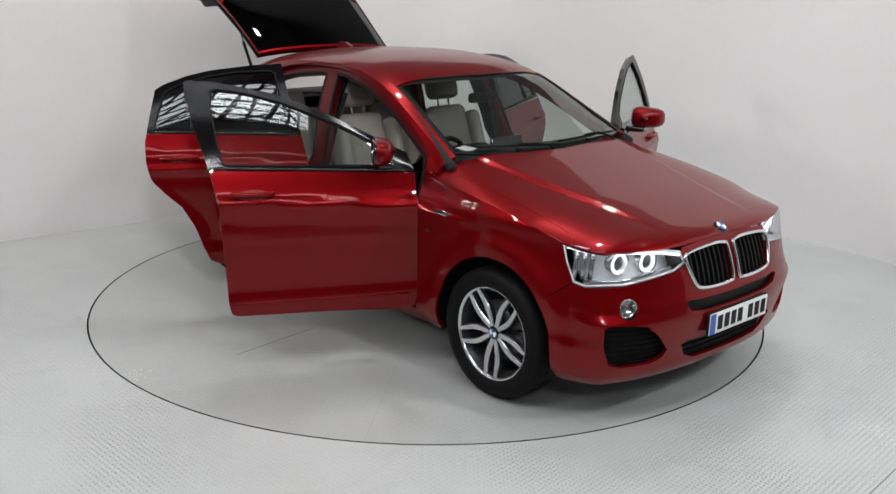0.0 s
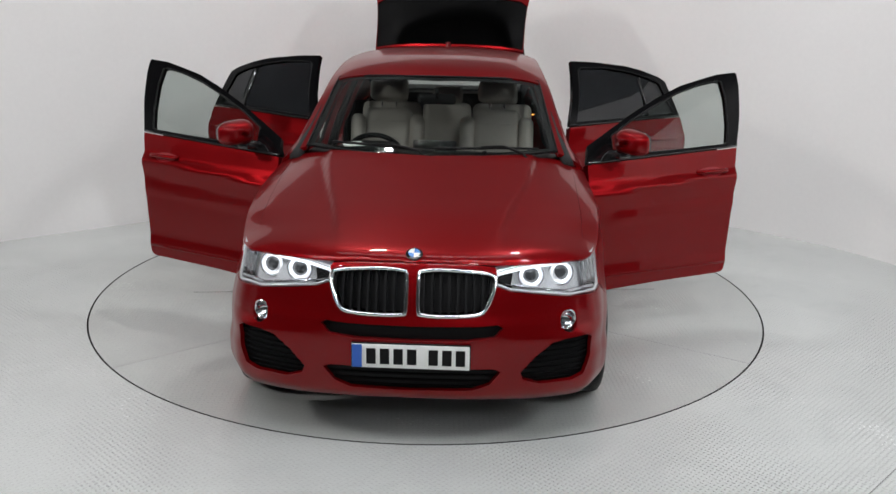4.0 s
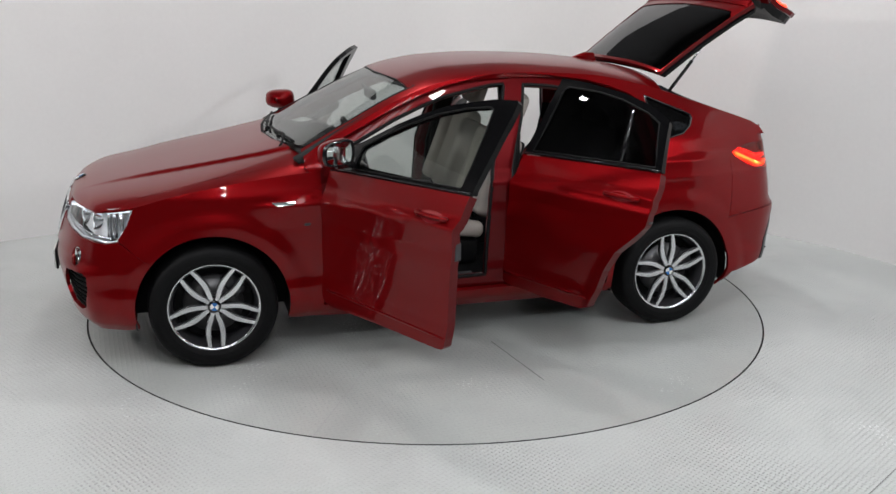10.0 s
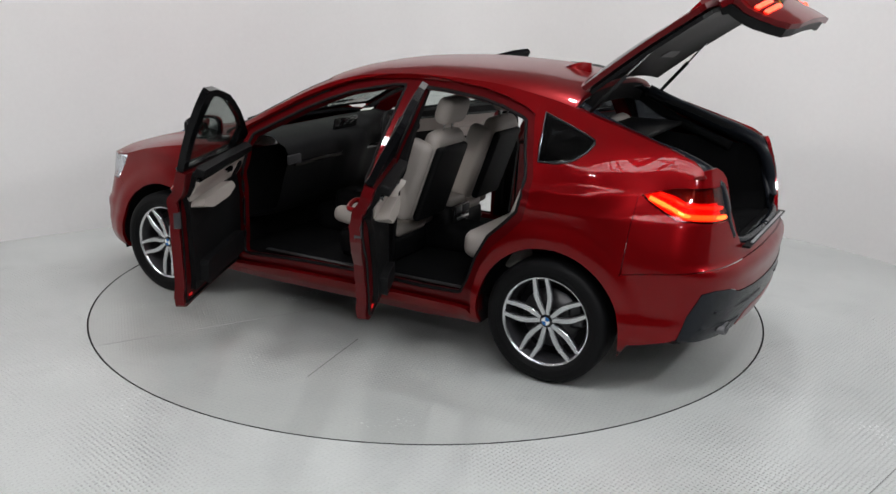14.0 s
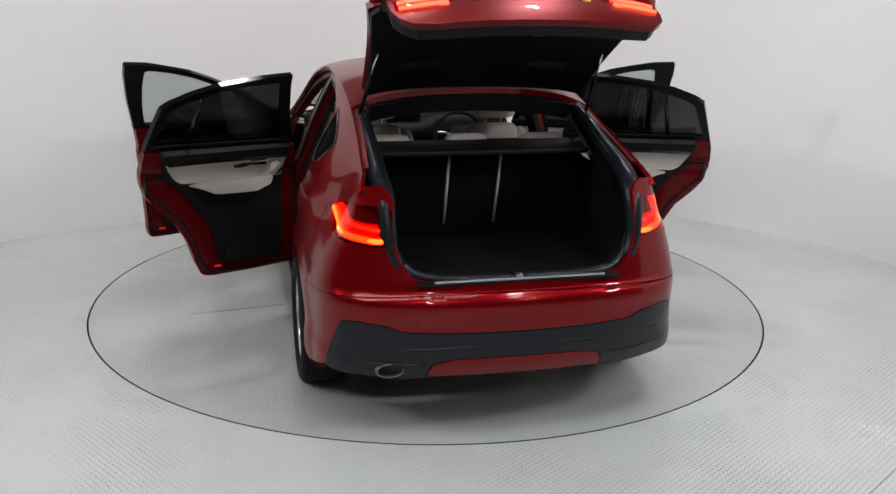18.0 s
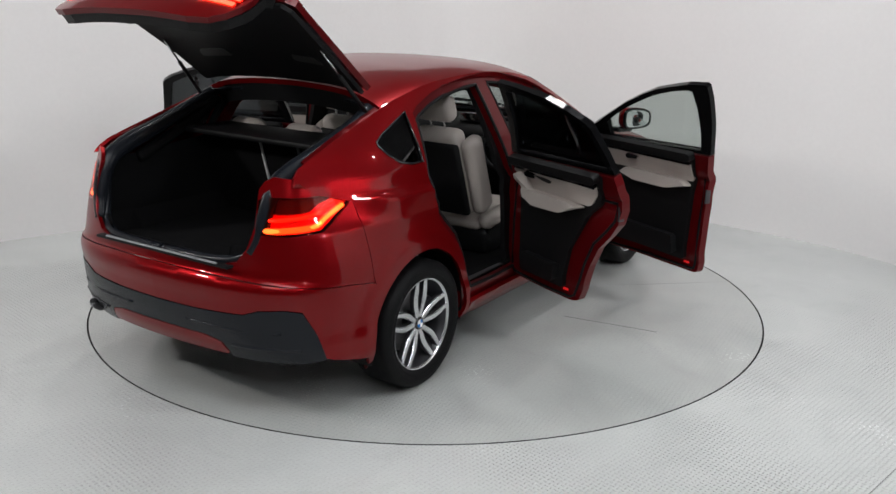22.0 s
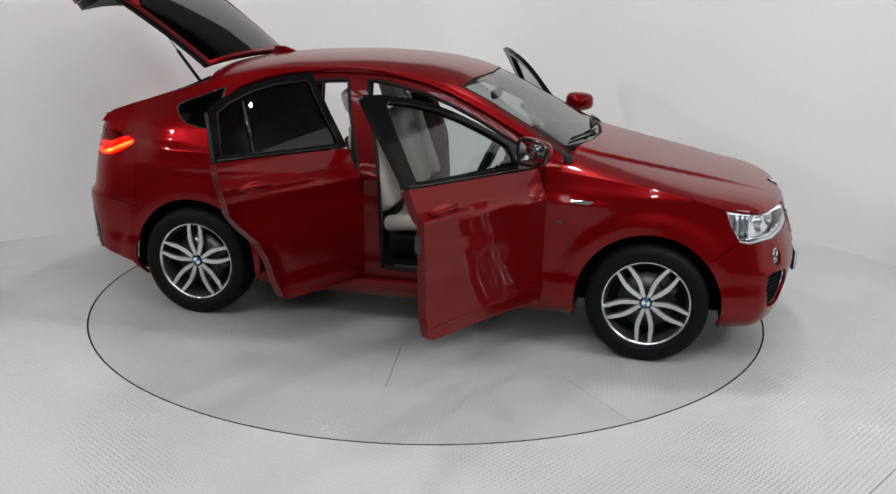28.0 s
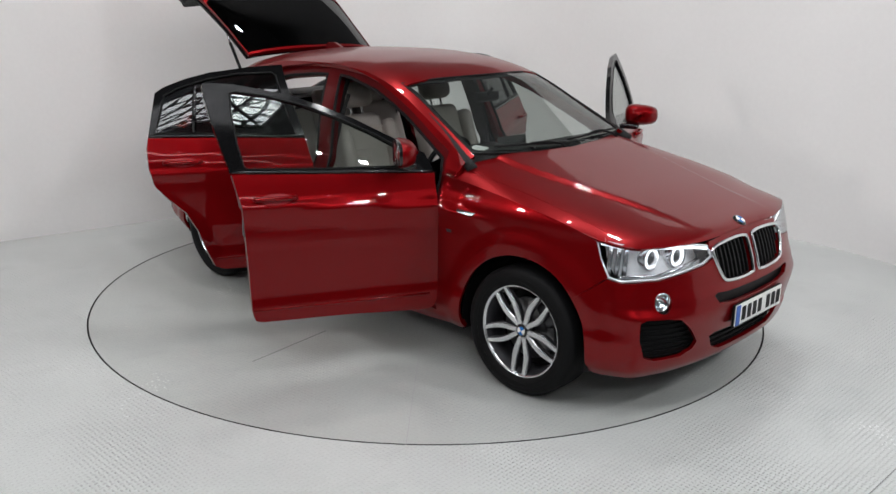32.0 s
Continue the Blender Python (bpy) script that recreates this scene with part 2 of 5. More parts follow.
# ---------------------------------------------------------------- the room
def wall_line(name, pts, z0, z1, thick, material):
    """A wall along a line in the plan, with thickness on its outer side."""
    p = [Vector((*q, 0)) for q in pts]
    verts, faces = [], []
    k = len(p)
    for i in range(k):
        d = (p[min(i + 1, k - 1)] - p[max(i - 1, 0)]).normalized()
        o = Vector((-d.y, d.x, 0)) * thick
        verts += [p[i] + Vector((0, 0, z0)), p[i] + Vector((0, 0, z1)), p[i] + o + Vector((0, 0, z1)), p[i] + o + Vector((0, 0, z0))]
    for i in range(k - 1):
        for j in range(4):
            a, b = i * 4 + j, i * 4 + (j + 1) % 4
            faces.append((a, b, b + 4, a + 4))
    faces += [(3, 2, 1, 0), tuple(range(4 * k - 4, 4 * k))]
    ob = mesh_ob(name, verts, faces, material, None)
    ob.data.set_sharp_from_angle(angle=radians(40))
    return ob


ROOM_H = 8.2
back = smooth_path([(-8.0, -2.2), (-3.51, 1.05), (-2.18, 2.01), (-0.35, 3.33), (0.15, 3.62), (0.55, 3.69), (0.95, 3.52), (1.5, 3.02), (2.59, 2.02),
                    (3.02, 1.63), (3.42, 1.2), (3.75, 0.62), (4.15, -0.6), (4.6, -3.0)], 6)
wall = wall_line("wall_back", back, 0, 3.2, 0.15, WALLP)
# dark upper wall, out of view, added to keep bonnet reflections from turning milky
tagged(wall_line("wall_upper", back, 3.2, ROOM_H, 0.15, HALL), "unseen dark upper wall added to limit pale reflections", "wall", kind="structure")
tagged(wall, "white painted studio wall with rounded corner", "wall", kind="structure")
for nm, pts in (("wall_east", [(4.6, -3.0), (5.0, -9.5)]), ("wall_front", [(5.0, -9.5), (-8.0, -9.5)]), ("wall_side", [(-8.0, -9.5), (-8.0, -2.2)])):
    tagged(wall_line(nm, pts, 0, ROOM_H, 0.15, HALL), "dark clad hall wall", "wall", kind="structure")


# ---------------------------------------------------------------- floor and platform
def plate_paint(name, color, pitch=0.036, relief=1.0):
    """Grey floor paint over checker plate: raised lozenges that turn from cell to cell, worn and dusty."""
    m = mat(name, color, 0.26, 0, 0.0, 0, 60, 0.07)
    nt = m.node_tree
    b = nt.nodes["Principled BSDF"]

    def node(op, *ins, kind="ShaderNodeMath"):
        n = nt.nodes.new(kind)
        n.operation = op
        for i, v in enumerate(ins):
            if isinstance(v, (int, float)):
                n.inputs[i].default_value = v
            elif isinstance(v, tuple):
                n.inputs[i].default_value = v
            else:
                nt.links.new(v, n.inputs[i])
        return n.outputs["Value"] if kind == "ShaderNodeMath" else n.outputs["Vector"]
    tc = nt.nodes.new("ShaderNodeTexCoord")
    sc = node("MULTIPLY", tc.outputs["Object"], (1 / pitch,) * 3, kind="ShaderNodeVectorMath")
    sp = nt.nodes.new("ShaderNodeSeparateXYZ")
    nt.links.new(sc, sp.inputs[0])
    u, v = node("ADD", sp.outputs[0], sp.outputs[1]), node("SUBTRACT", sp.outputs[0], sp.outputs[1])
    fu, fv = node("FLOOR", u), node("FLOOR", v)
    a, c = node("SUBTRACT", node("SUBTRACT", u, fu), 0.5), node("SUBTRACT", node("SUBTRACT", v, fv), 0.5)
    odd = node("PINGPONG", node("ADD", fu, fv), 1.0)
    inv = node("SUBTRACT", 1.0, odd)
    la = node("ADD", node("MULTIPLY", odd, 5.0), node("MULTIPLY", inv, 36.0))
    lc = node("ADD", node("MULTIPLY", odd, 36.0), node("MULTIPLY", inv, 5.0))
    e = node("ADD", node("MULTIPLY", node("MULTIPLY", a, a), la), node("MULTIPLY", node("MULTIPLY", c, c), lc))
    h = node("MAXIMUM", node("SUBTRACT", 1.0, e), 0.0)
    bp = nt.nodes.new("ShaderNodeBump")
    bp.inputs["Strength"].default_value, bp.inputs["Distance"].default_value = relief, 0.004
    # worn paint: the plate stands out in patches and is filled smooth elsewhere
    worn = nt.nodes.new("ShaderNodeTexNoise")
    worn.inputs["Scale"].default_value, worn.inputs["Detail"].default_value = 0.9, 4
    nt.links.new(tc.outputs["Object"], worn.inputs["Vector"])
    keep = nt.nodes.new("ShaderNodeMapRange")
    keep.inputs["From Min"].default_value, keep.inputs["From Max"].default_value, keep.inputs["To Min"].default_value = 0.42, 0.60, 0.18
    nt.links.new(worn.outputs["Fac"], keep.inputs["Value"])
    nt.links.new(node("MULTIPLY", h, keep.outputs[0]), bp.inputs["Height"])
    nt.links.new(bp.outputs[0], b.inputs["Normal"])
    # scuffs and tyre dust: sparse dark flecks and faint smears
    fleck = nt.nodes.new("ShaderNodeTexNoise")
    fleck.inputs["Scale"].default_value, fleck.inputs["Detail"].default_value, fleck.inputs["Roughness"].default_value = 13.0, 6, 0.7
    smear = nt.nodes.new("ShaderNodeTexNoise")
    smear.inputs["Scale"].default_value, smear.inputs["Detail"].default_value, smear.inputs["Distortion"].default_value = 2.3, 7, 1.6
    dirt = None
    for tex, lo, hi, amount in ((fleck, 0.735, 0.78, 0.4), (smear, 0.55, 0.85, 0.07)):
        nt.links.new(tc.outputs["Object"], tex.inputs["Vector"])
        mr = nt.nodes.new("ShaderNodeMapRange")
        mr.inputs["From Min"].default_value, mr.inputs["From Max"].default_value = lo, hi
        mr.inputs["To Min"].default_value, mr.inputs["To Max"].default_value = 1.0, 1.0 - amount
        nt.links.new(tex.outputs["Fac"], mr.inputs["Value"])
        dirt = mr.outputs[0] if dirt is None else node("MULTIPLY", dirt, mr.outputs[0])
    paint = b.inputs["Base Color"].links[0].from_socket
    soiled = nt.nodes.new("ShaderNodeVectorMath")
    soiled.operation = "SCALE"
    nt.links.new(paint, soiled.inputs[0])
    nt.links.new(dirt, soiled.inputs["Scale"])
    nt.links.new(soiled.outputs[0], b.inputs["Base Color"])
    return m


FLOORP = plate_paint("grey_floor_paint", (0.535, 0.552, 0.542), 0.036, 2.0)
DISCP = plate_paint("platform_paint", (0.44, 0.455, 0.44), 0.036, 0.8)
DISCP.node_tree.nodes["Principled BSDF"].inputs["Specular IOR Level"].default_value = 0.7
SEAM = mat("dark_joint", (0.02, 0.02, 0.02), 0.9)
R_DISC = 2.2337


def ring_floor():
    """The floor as one sheet with a round hole for the platform."""
    n = 128
    ang = [2 * math.pi * i / n for i in range(n)]
    verts = [((R_DISC + 0.009) * math.cos(a), (R_DISC + 0.009) * math.sin(a), 0) for a in ang] + [(3.0 * math.cos(a), 3.0 * math.sin(a), 0) for a in ang]
    verts += [(14 * math.cos(a), 14 * math.sin(a), 0) for a in ang] + [((R_DISC + 0.009) * math.cos(a), (R_DISC + 0.009) * math.sin(a), -0.04) for a in ang]
    faces = []
    for i in range(n):
        j = (i + 1) % n
        faces += [(i, n + i, n + j, j), (n + i, 2 * n + i, 2 * n + j, n + j)]
    return mesh_ob("floor", verts, faces, FLOORP, None, smooth=False)


tagged(ring_floor(), "grey painted checker plate floor", "floor", kind="structure")
pit = lathe("platform_pit", [(0.0, 0), (R_DISC + 0.0095, 0), (R_DISC + 0.0095, 0.039)], SEAM, None, 128)
pit.matrix_world = pose(0, 0, -0.04, 90, 0, 0)
tagged(pit, "dark gap under the turning platform", "pit", kind="structure")


def floor_joint(a, b, w=0.006, z=0.0012, parent=None, name="joint", material=SEAM):
    a, b = Vector((*a, 0)), Vector((*b, 0))
    d = (b - a).normalized()
    o = Vector((-d.y, d.x, 0)) * w / 2
    v = [a - o, b - o, b + o, a + o]
    verts = [q + Vector((0, 0, z)) for q in v] + [q - Vector((0, 0, 0.002)) for q in v]
    return mesh_ob(name, verts, [(0, 1, 2, 3), (0, 4, 5, 1), (1, 5, 6, 2), (2, 6, 7, 3), (3, 7, 4, 0)], material, parent, smooth=False)


platform = empty("turning_platform")
tagged(platform, "round grey painted turning platform flush with the floor", "turntable")
top = lathe("platform_top", [(0.0, 0), (0.8, 0), (1.6, 0), (R_DISC - 0.002, 0)], DISCP, platform, 128)
rim_edge = lathe("platform_edge", [(R_DISC - 0.002, 0), (R_DISC, -0.003), (R_DISC, -0.03)], SEAM, platform, 128, "dark platform edge")
for o in (top, rim_edge):
    o.data.transform(pose(0, 0, 0, 90, 0, 0))

for a, b_ in (((-0.09, -0.66), (-0.296, -2.22)), ((0.8, 0.142), (2.20, 0.394))):
    floor_joint(a, b_, 0.004, 0.0012, platform, "plate_joint", mat("faint_joint", (0.33, 0.33, 0.33), 0.8))
for k in (1, -1):
    floor_joint((k * 0.70, k * 0.735), (k * 1.10, k * 1.19), 0.004, 0.0014, platform, "plate_gap", mat("grey_gap", (0.12, 0.12, 0.12), 0.8))
for a, b_ in (((2.4, -2.16), (1.6, -2.94)),):
    tagged(floor_joint(a, b_, 0.005, 0.0012, None, "floor_joint", mat("floor_joint_grey", (0.2, 0.2, 0.2), 0.8)), "thin dark joint in the floor plates", "joint", kind="structure")

# sloping ceiling with two glazed lattice roof lights
def ceiling_sheet(holes):
    xs = sorted({-8.4, 5.4, *[h[0] for h in holes], *[h[1] for h in holes]})
    ys = sorted({-9.8, 4.2, *[h[2] for h in holes], *[h[3] for h in holes]})
    verts, faces = [], []

    def quad(*pts):
        faces.append(tuple(range(len(verts), len(verts) + 4)))
        verts.extend(pts)
    for xa, xb in zip(xs, xs[1:]):
        for ya, yb in zip(ys, ys[1:]):
            if not any(h[0] <= xa < h[1] and h[2] <= ya < h[3] for h in holes):
                quad(*[(x, y, roof_z(y)) for x, y in ((xa, ya), (xa, yb), (xb, yb), (xb, ya))])
    for x0, x1, y0, y1 in holes:
        ring = ((x0, y0), (x1, y0), (x1, y1), (x0, y1))
        for k in range(4):
            (xa, ya), (xb, yb) = ring[k], ring[(k + 1) % 4]
            quad((xa, ya, roof_z(ya)), (xb, yb, roof_z(yb)), (xb, yb, roof_z(yb) + 0.25), (xa, ya, roof_z(ya) + 0.25))
    return mesh_ob("ceiling", verts, faces, CEIL, None, smooth=False)


tagged(ceiling_sheet(GLAZED), "dim sloping ceiling around glazed roof lights", "ceiling", kind="structure")


def lattice(x0, x1, y0, y1, nx, ny, r):
    """One roof light: a grid of steel bars with crossed braces."""
    light = empty("roof_light")
    tagged(light, "glazed lattice roof light with dark steel bars", "skylight", kind="structure")

    def bar(name, xa, ya, xb, yb, rad, lift):
        tube(name, [(xa, ya, roof_z(ya) + lift), (xb, yb, roof_z(yb) + lift)], rad, BLACK, light, 6)
    for i in range(nx + 1):
        x = x0 + (x1 - x0) * i / nx
        bar("bar", x, y0, x, y1, r, 0.06)
    for j in range(ny + 1):
        y = y0 + (y1 - y0) * j / ny
        bar("bar", x0, y, x1, y, r, 0.06)
    for i in range(4):
        x, w = x0 + (x1 - x0) * i / 4, (x1 - x0) / 4
        bar("brace", x, y0, x + w, y1, 0.8 * r, 0.0)
        bar("brace", x + w, y0, x, y1, 0.8 * r, 0.0)


lattice(*GLAZED[0], 18, 6, 0.036)
lattice(*GLAZED[1], 16, 5, 0.026)


# ---------------------------------------------------------------- the car's surfaces: x ahead, y to its left, z up
AXLE, HUB, ARCH = 1.405, 0.347, 0.412
CONT = smooth_path([(2.262, 0), (2.256, 0.25), (2.23, 0.45), (2.175, 0.645), (2.095, 0.79), (1.985, 0.865), (1.83, 0.902), (1.62, 0.916), (1.4, 0.922),
                    (0.8, 0.918), (0.2, 0.915), (-0.4, 0.915), (-1.0, 0.922), (-1.45, 0.932), (-1.72, 0.925), (-1.93, 0.908), (-2.10, 0.868),
                    (-2.215, 0.78), (-2.297, 0.62), (-2.345, 0.42), (-2.368, 0.2), (-2.374, 0)], 10)
CONT = np.array(CONT)
CS = np.concatenate([[0], np.cumsum(np.linalg.norm(np.diff(CONT, axis=0), axis=1))])
TANG = np.gradient(CONT, axis=0)
TANG /= np.linalg.norm(TANG, axis=1)[:, None]
NORM = np.stack([-TANG[:, 1], TANG[:, 0]], 1)
NORM[0], NORM[-1] = (1, 0), (-1, 0)
NORM *= np.sign((NORM * (CONT - [0, 0])).sum(1))[:, None]
S_END = CS[-1]
flank_f = curve1([0.18, 0.235, 0.29, 0.36, 0.42, 0.5, 0.65, 0.8, 0.9, 0.965, 0.99, 1.03, 1.09, 1.15, 1.22], [-0.11, -0.06, -0.016, 0.004, 0.004, -0.007, -0.005, -0.007, -0.012, -0.017, -0.03, -0.043, -0.06, -0.08, -0.11])
front_f = curve1([0.2, 0.24, 0.28, 0.36, 0.45, 0.56, 0.62, 0.68, 0.75, 0.83, 0.88, 0.92, 1.0], [-0.17, -0.11, -0.07, -0.05, -0.03, -0.015, -0.02, -0.04, -0.06, -0.09, -0.115, -0.15, -0.3])
rear_f = curve1([0.22, 0.32, 0.42, 0.55, 0.62, 0.695, 0.728, 0.748, 0.765, 0.8, 0.9, 0.97, 1.05, 1.12, 1.2, 1.3], [-0.14, -0.085, -0.035, -0.012, -0.006, 0.006, 0.0, -0.022, -0.036, -0.042, -0.05, -0.06, -0.075, -0.09, -0.11, -0.13])


def smooth01(a, b, x):
    t = min(max((x - a) / (b - a), 0), 1)
    return t * t * (3 - 2 * t)


def lower(s, z, inset=0.0):
    """The body's skin below the windows: s runs round the plan from the nose's middle, left side positive."""
    a = min(abs(s), S_END)
    i = min(int(np.searchsorted(CS, a, "right")) - 1, len(CS) - 2)
    t = (a - CS[i]) / (CS[i + 1] - CS[i])
    p, n = CONT[i] * (1 - t) + CONT[i + 1] * t, NORM[i] * (1 - t) + NORM[i + 1] * t
    n = n / np.linalg.norm(n)
    off = (front_f(z) if n[0] > 0 else rear_f(z)) * n[0] ** 2 + flank_f(z) * n[1] ** 2
    off -= 0.055 * smooth01(1.25, 1.95, p[0]) * smooth01(0.58, 0.9, z) * n[1] ** 2
    off -= 0.03 * smooth01(0.55, 0.62, z) * smooth01(0.9, 0.7, z) * (n[0] > 0) * 4 * n[0] ** 2 * n[1] ** 2
    off -= 0.075 * smooth01(-1.55, -2.0, p[0]) * smooth01(0.7, 1.12, z) * n[1] ** 2
    zc = 0.905 + (1.01 - p[0]) * 0.063
    if n[1] > 0.7 and -1.9 < p[0] < 1.3:
        fade = smooth01(1.3, 0.9, p[0]) * smooth01(-1.9, -1.6, p[0])
        off += 0.021 * fade * (max(0.0, 1 - (zc - z) / 0.12) if z < zc else max(0.0, 1 - (z - zc) / 0.035))
        z2 = 0.775 - 0.035 * p[0]
        off += 0.004 * smooth01(0.78, 0.5, p[0]) * smooth01(-1.0, -0.7, p[0]) * (max(0.0, 1 - (z2 - z) / 0.04) if z < z2 else max(0.0, 1 - (z - z2) / 0.11))
    for ax in (AXLE, -AXLE):
        d = math.hypot(p[0] - ax, z - HUB)
        if 0.3 < d < 0.56:
            off += 0.014 * smooth01(0.56, 0.46, d) * abs(n[1])
    q = p + n * (off - inset)
    return (q[0], q[1] if s >= 0 else -q[1], z)


def sx(x):
    return float(np.interp(-x, -CONT[:, 0], CS))


def sf(y):
    k = int(np.argmin(abs(CONT[:, 0] - 1.2)))
    return math.copysign(float(np.interp(abs(y), CONT[:k, 1], CS[:k])), y)


def sr(y):
    k = int(np.argmin(abs(CONT[:, 0] + 1.45)))
    return math.copysign(float(np.interp(abs(y), CONT[k:, 1][::-1], CS[k:][::-1])), y)


z_belt = curve1([1.2, 0.98, 0.6, 0, -0.3, -0.6, -1.2, -1.6, -2.1], [1.08, 1.09, 1.107, 1.132, 1.145, 1.157, 1.178, 1.185, 1.18])
z_rail = curve1([1.1, 0.98, 0.8, 0.6, 0.28, 0.1, -0.12, -0.45, -0.87, -1.25, -1.6, -2.0, -2.2], [1.075, 1.112, 1.202, 1.305, 1.458, 1.522, 1.565, 1.585, 1.57, 1.505, 1.405, 1.28, 1.21])
y_rail = curve1([1.1, 0.98, 0.6, 0.28, -0.12, -0.45, -0.87, -1.25, -1.6, -2.0, -2.2], [0.82, 0.795, 0.735, 0.69, 0.65, 0.64, 0.64, 0.64, 0.65, 0.675, 0.69])
z_mid = curve1([1.1, 0.98, 0.8, 0.6, 0.28, 0.1, -0.12, -0.45, -0.87, -1.25, -1.6, -2.0, -2.13, -2.2], [1.12, 1.185, 1.278, 1.382, 1.548, 1.603, 1.636, 1.652, 1.640, 1.598, 1.51, 1.345, 1.27, 1.21])


def side(x, z, inset=0.0):
    """The body's flank as a whole, from the sill to the roof's edge, by x and z."""
    zb = z_belt(x)
    if z <= zb:
        return lower(sx(x), z, inset)
    yb, yr, zr = lower(sx(x), zb)[1], y_rail(x), z_rail(x)
    w = (z - zb) / max(zr - zb, 0.03)
    y = yb - (yb - yr) * (0.72 * w + 0.28 * w * w)
    return (x, y - inset, z)


def crown(x, y, inset=0.0):
    """Roof, windscreen and tailgate glass, by x and y."""
    zr, zc = z_rail(x), z_mid(x)
    q = min(abs(y) / y_rail(x), 1.15)
    return (x, y, zc - (zc - zr) * (0.5 * q * q + 0.5 * q ** 6) - inset)


z_hood = curve1([0.75, 0.9, 1.08, 1.35, 1.6, 1.8, 1.97, 2.08, 2.13, 2.15], [1.20, 1.185, 1.145, 1.084, 1.031, 0.994, 0.962, 0.936, 0.912, 0.892])
z_wing = curve1([0.75, 1.0, 1.3, 1.6, 1.82, 2.0, 2.15], [1.085, 1.062, 1.025, 0.97, 0.912, 0.892, 0.878])
_tab = [(lower(s, z_wing(1.8))[0:2]) for s in np.linspace(0, sx(0.6), 160)]
_tab = [lower(s, z_wing(p[0]))[0:2] for s, p in zip(np.linspace(0, sx(0.6), 160), _tab)]
HX, HY = np.array([p[0] for p in _tab]), np.array([p[1] for p in _tab])


def bonnet(x, y, inset=0.0):
    """Bonnet and the tops of the front wings, by x and y."""
    ye = max(float(np.interp(-x, -HX, HY)), 0.05)
    zs, zc = z_wing(x), z_hood(x)
    q = min(abs(y) / ye, 1.1)
    edge = 0.57 - 0.21 * smooth01(0.9, 2.1, x)
    dome = 0.016 * smooth01(edge + 0.03, edge - 0.012, abs(y)) * smooth01(2.12, 1.6, x)
    return (x, y, zs + (zc - zs) * (1 - 0.35 * q ** 2 - 0.65 * q ** 7) - inset + dome)


def arc(cx, cz, r, a0, a1, n=16):
    return [(cx + r * math.cos(radians(a0 + (a1 - a0) * i / n)), cz + r * math.sin(radians(a0 + (a1 - a0) * i / n))) for i in range(n + 1)]


def fs(pts):
    """Outline points given by x, turned into plan length."""
    return [(sx(x), z) for x, z in pts]


def mirror2(half):
    """A full outline from its left half, which starts and ends on the middle line."""
    return half + [(-a, b) for a, b in reversed(half) if abs(a) > 1e-6]


car = empty("car")
tagged(car, "glossy red coupe SUV with all doors and tailgate open", "car")
car.scale = (1, 1, 0.9935)


def sheets(name, pieces, material, parent, label="", thick=0.012, step=0.03):
    """One panel of several curved pieces."""
    obs = [sheet(name, poly, surf, material, parent, thick, step, holes, label) for poly, surf, holes in pieces]
    verts, faces = [], []
    normals = np.concatenate([SHADE.pop(o.data.name) for o in obs])
    for o in obs:
        k = len(verts)
        verts += [v.co.copy() for v in o.data.vertices]
        faces += [tuple(k + i for i in p.vertices) for p in o.data.polygons]
    for o in obs:
        me = o.data
        bpy.data.objects.remove(o)
        bpy.data.meshes.remove(me)
    ob = mesh_ob(name, verts, faces, material, parent, label)
    SHADE[ob.data.name] = normals
    return ob


def ell(cx, cy, rx, ry, n=24):
    return [(cx + rx * math.cos(2 * math.pi * i / n), cy + ry * math.sin(2 * math.pi * i / n)) for i in range(n)]


def rpoly(pts, n=5):
    """A closed outline with rounded corners."""
    out = []
    k = len(pts)
    for i in range(k):
        a, b, c = np.array(pts[i - 1], float), np.array(pts[i], float), np.array(pts[(i + 1) % k], float)
        la, lc = np.linalg.norm(a - b), np.linalg.norm(c - b)
        r = min(0.025, 0.4 * la, 0.4 * lc)
        p, q = b + (a - b) / la * r, b + (c - b) / lc * r
        for j in range(n + 1):
            t = j / n
            out.append(tuple((1 - t) ** 2 * p + 2 * t * (1 - t) * b + t * t * q))
    return out


def shrink(poly, d):
    """The outline moved inwards by d."""
    p = [np.array(q, float) for q in poly]
    area2 = sum(p[i - 1][0] * p[i][1] - p[i][0] * p[i - 1][1] for i in range(len(p)))
    sg = 1 if area2 > 0 else -1
    out = []
    for i in range(len(p)):
        a, b = p[i] - p[i - 1], p[(i + 1) % len(p)] - p[i]
        na, nb = np.array([-a[1], a[0]]) / np.linalg.norm(a), np.array([-b[1], b[0]]) / np.linalg.norm(b)
        n = na + nb
        n /= max(np.linalg.norm(n), 1e-6)
        out.append(tuple(p[i] + sg * d * n / max(0.5, float(n @ na))))
    return out


def both(ob, parent=None):
    return ob, flip(ob, parent or ob.parent)


def low_in(d):
    return lambda s, z: lower(s, z, d)


def side_in(d):
    return lambda x, z: side(x, z, d)


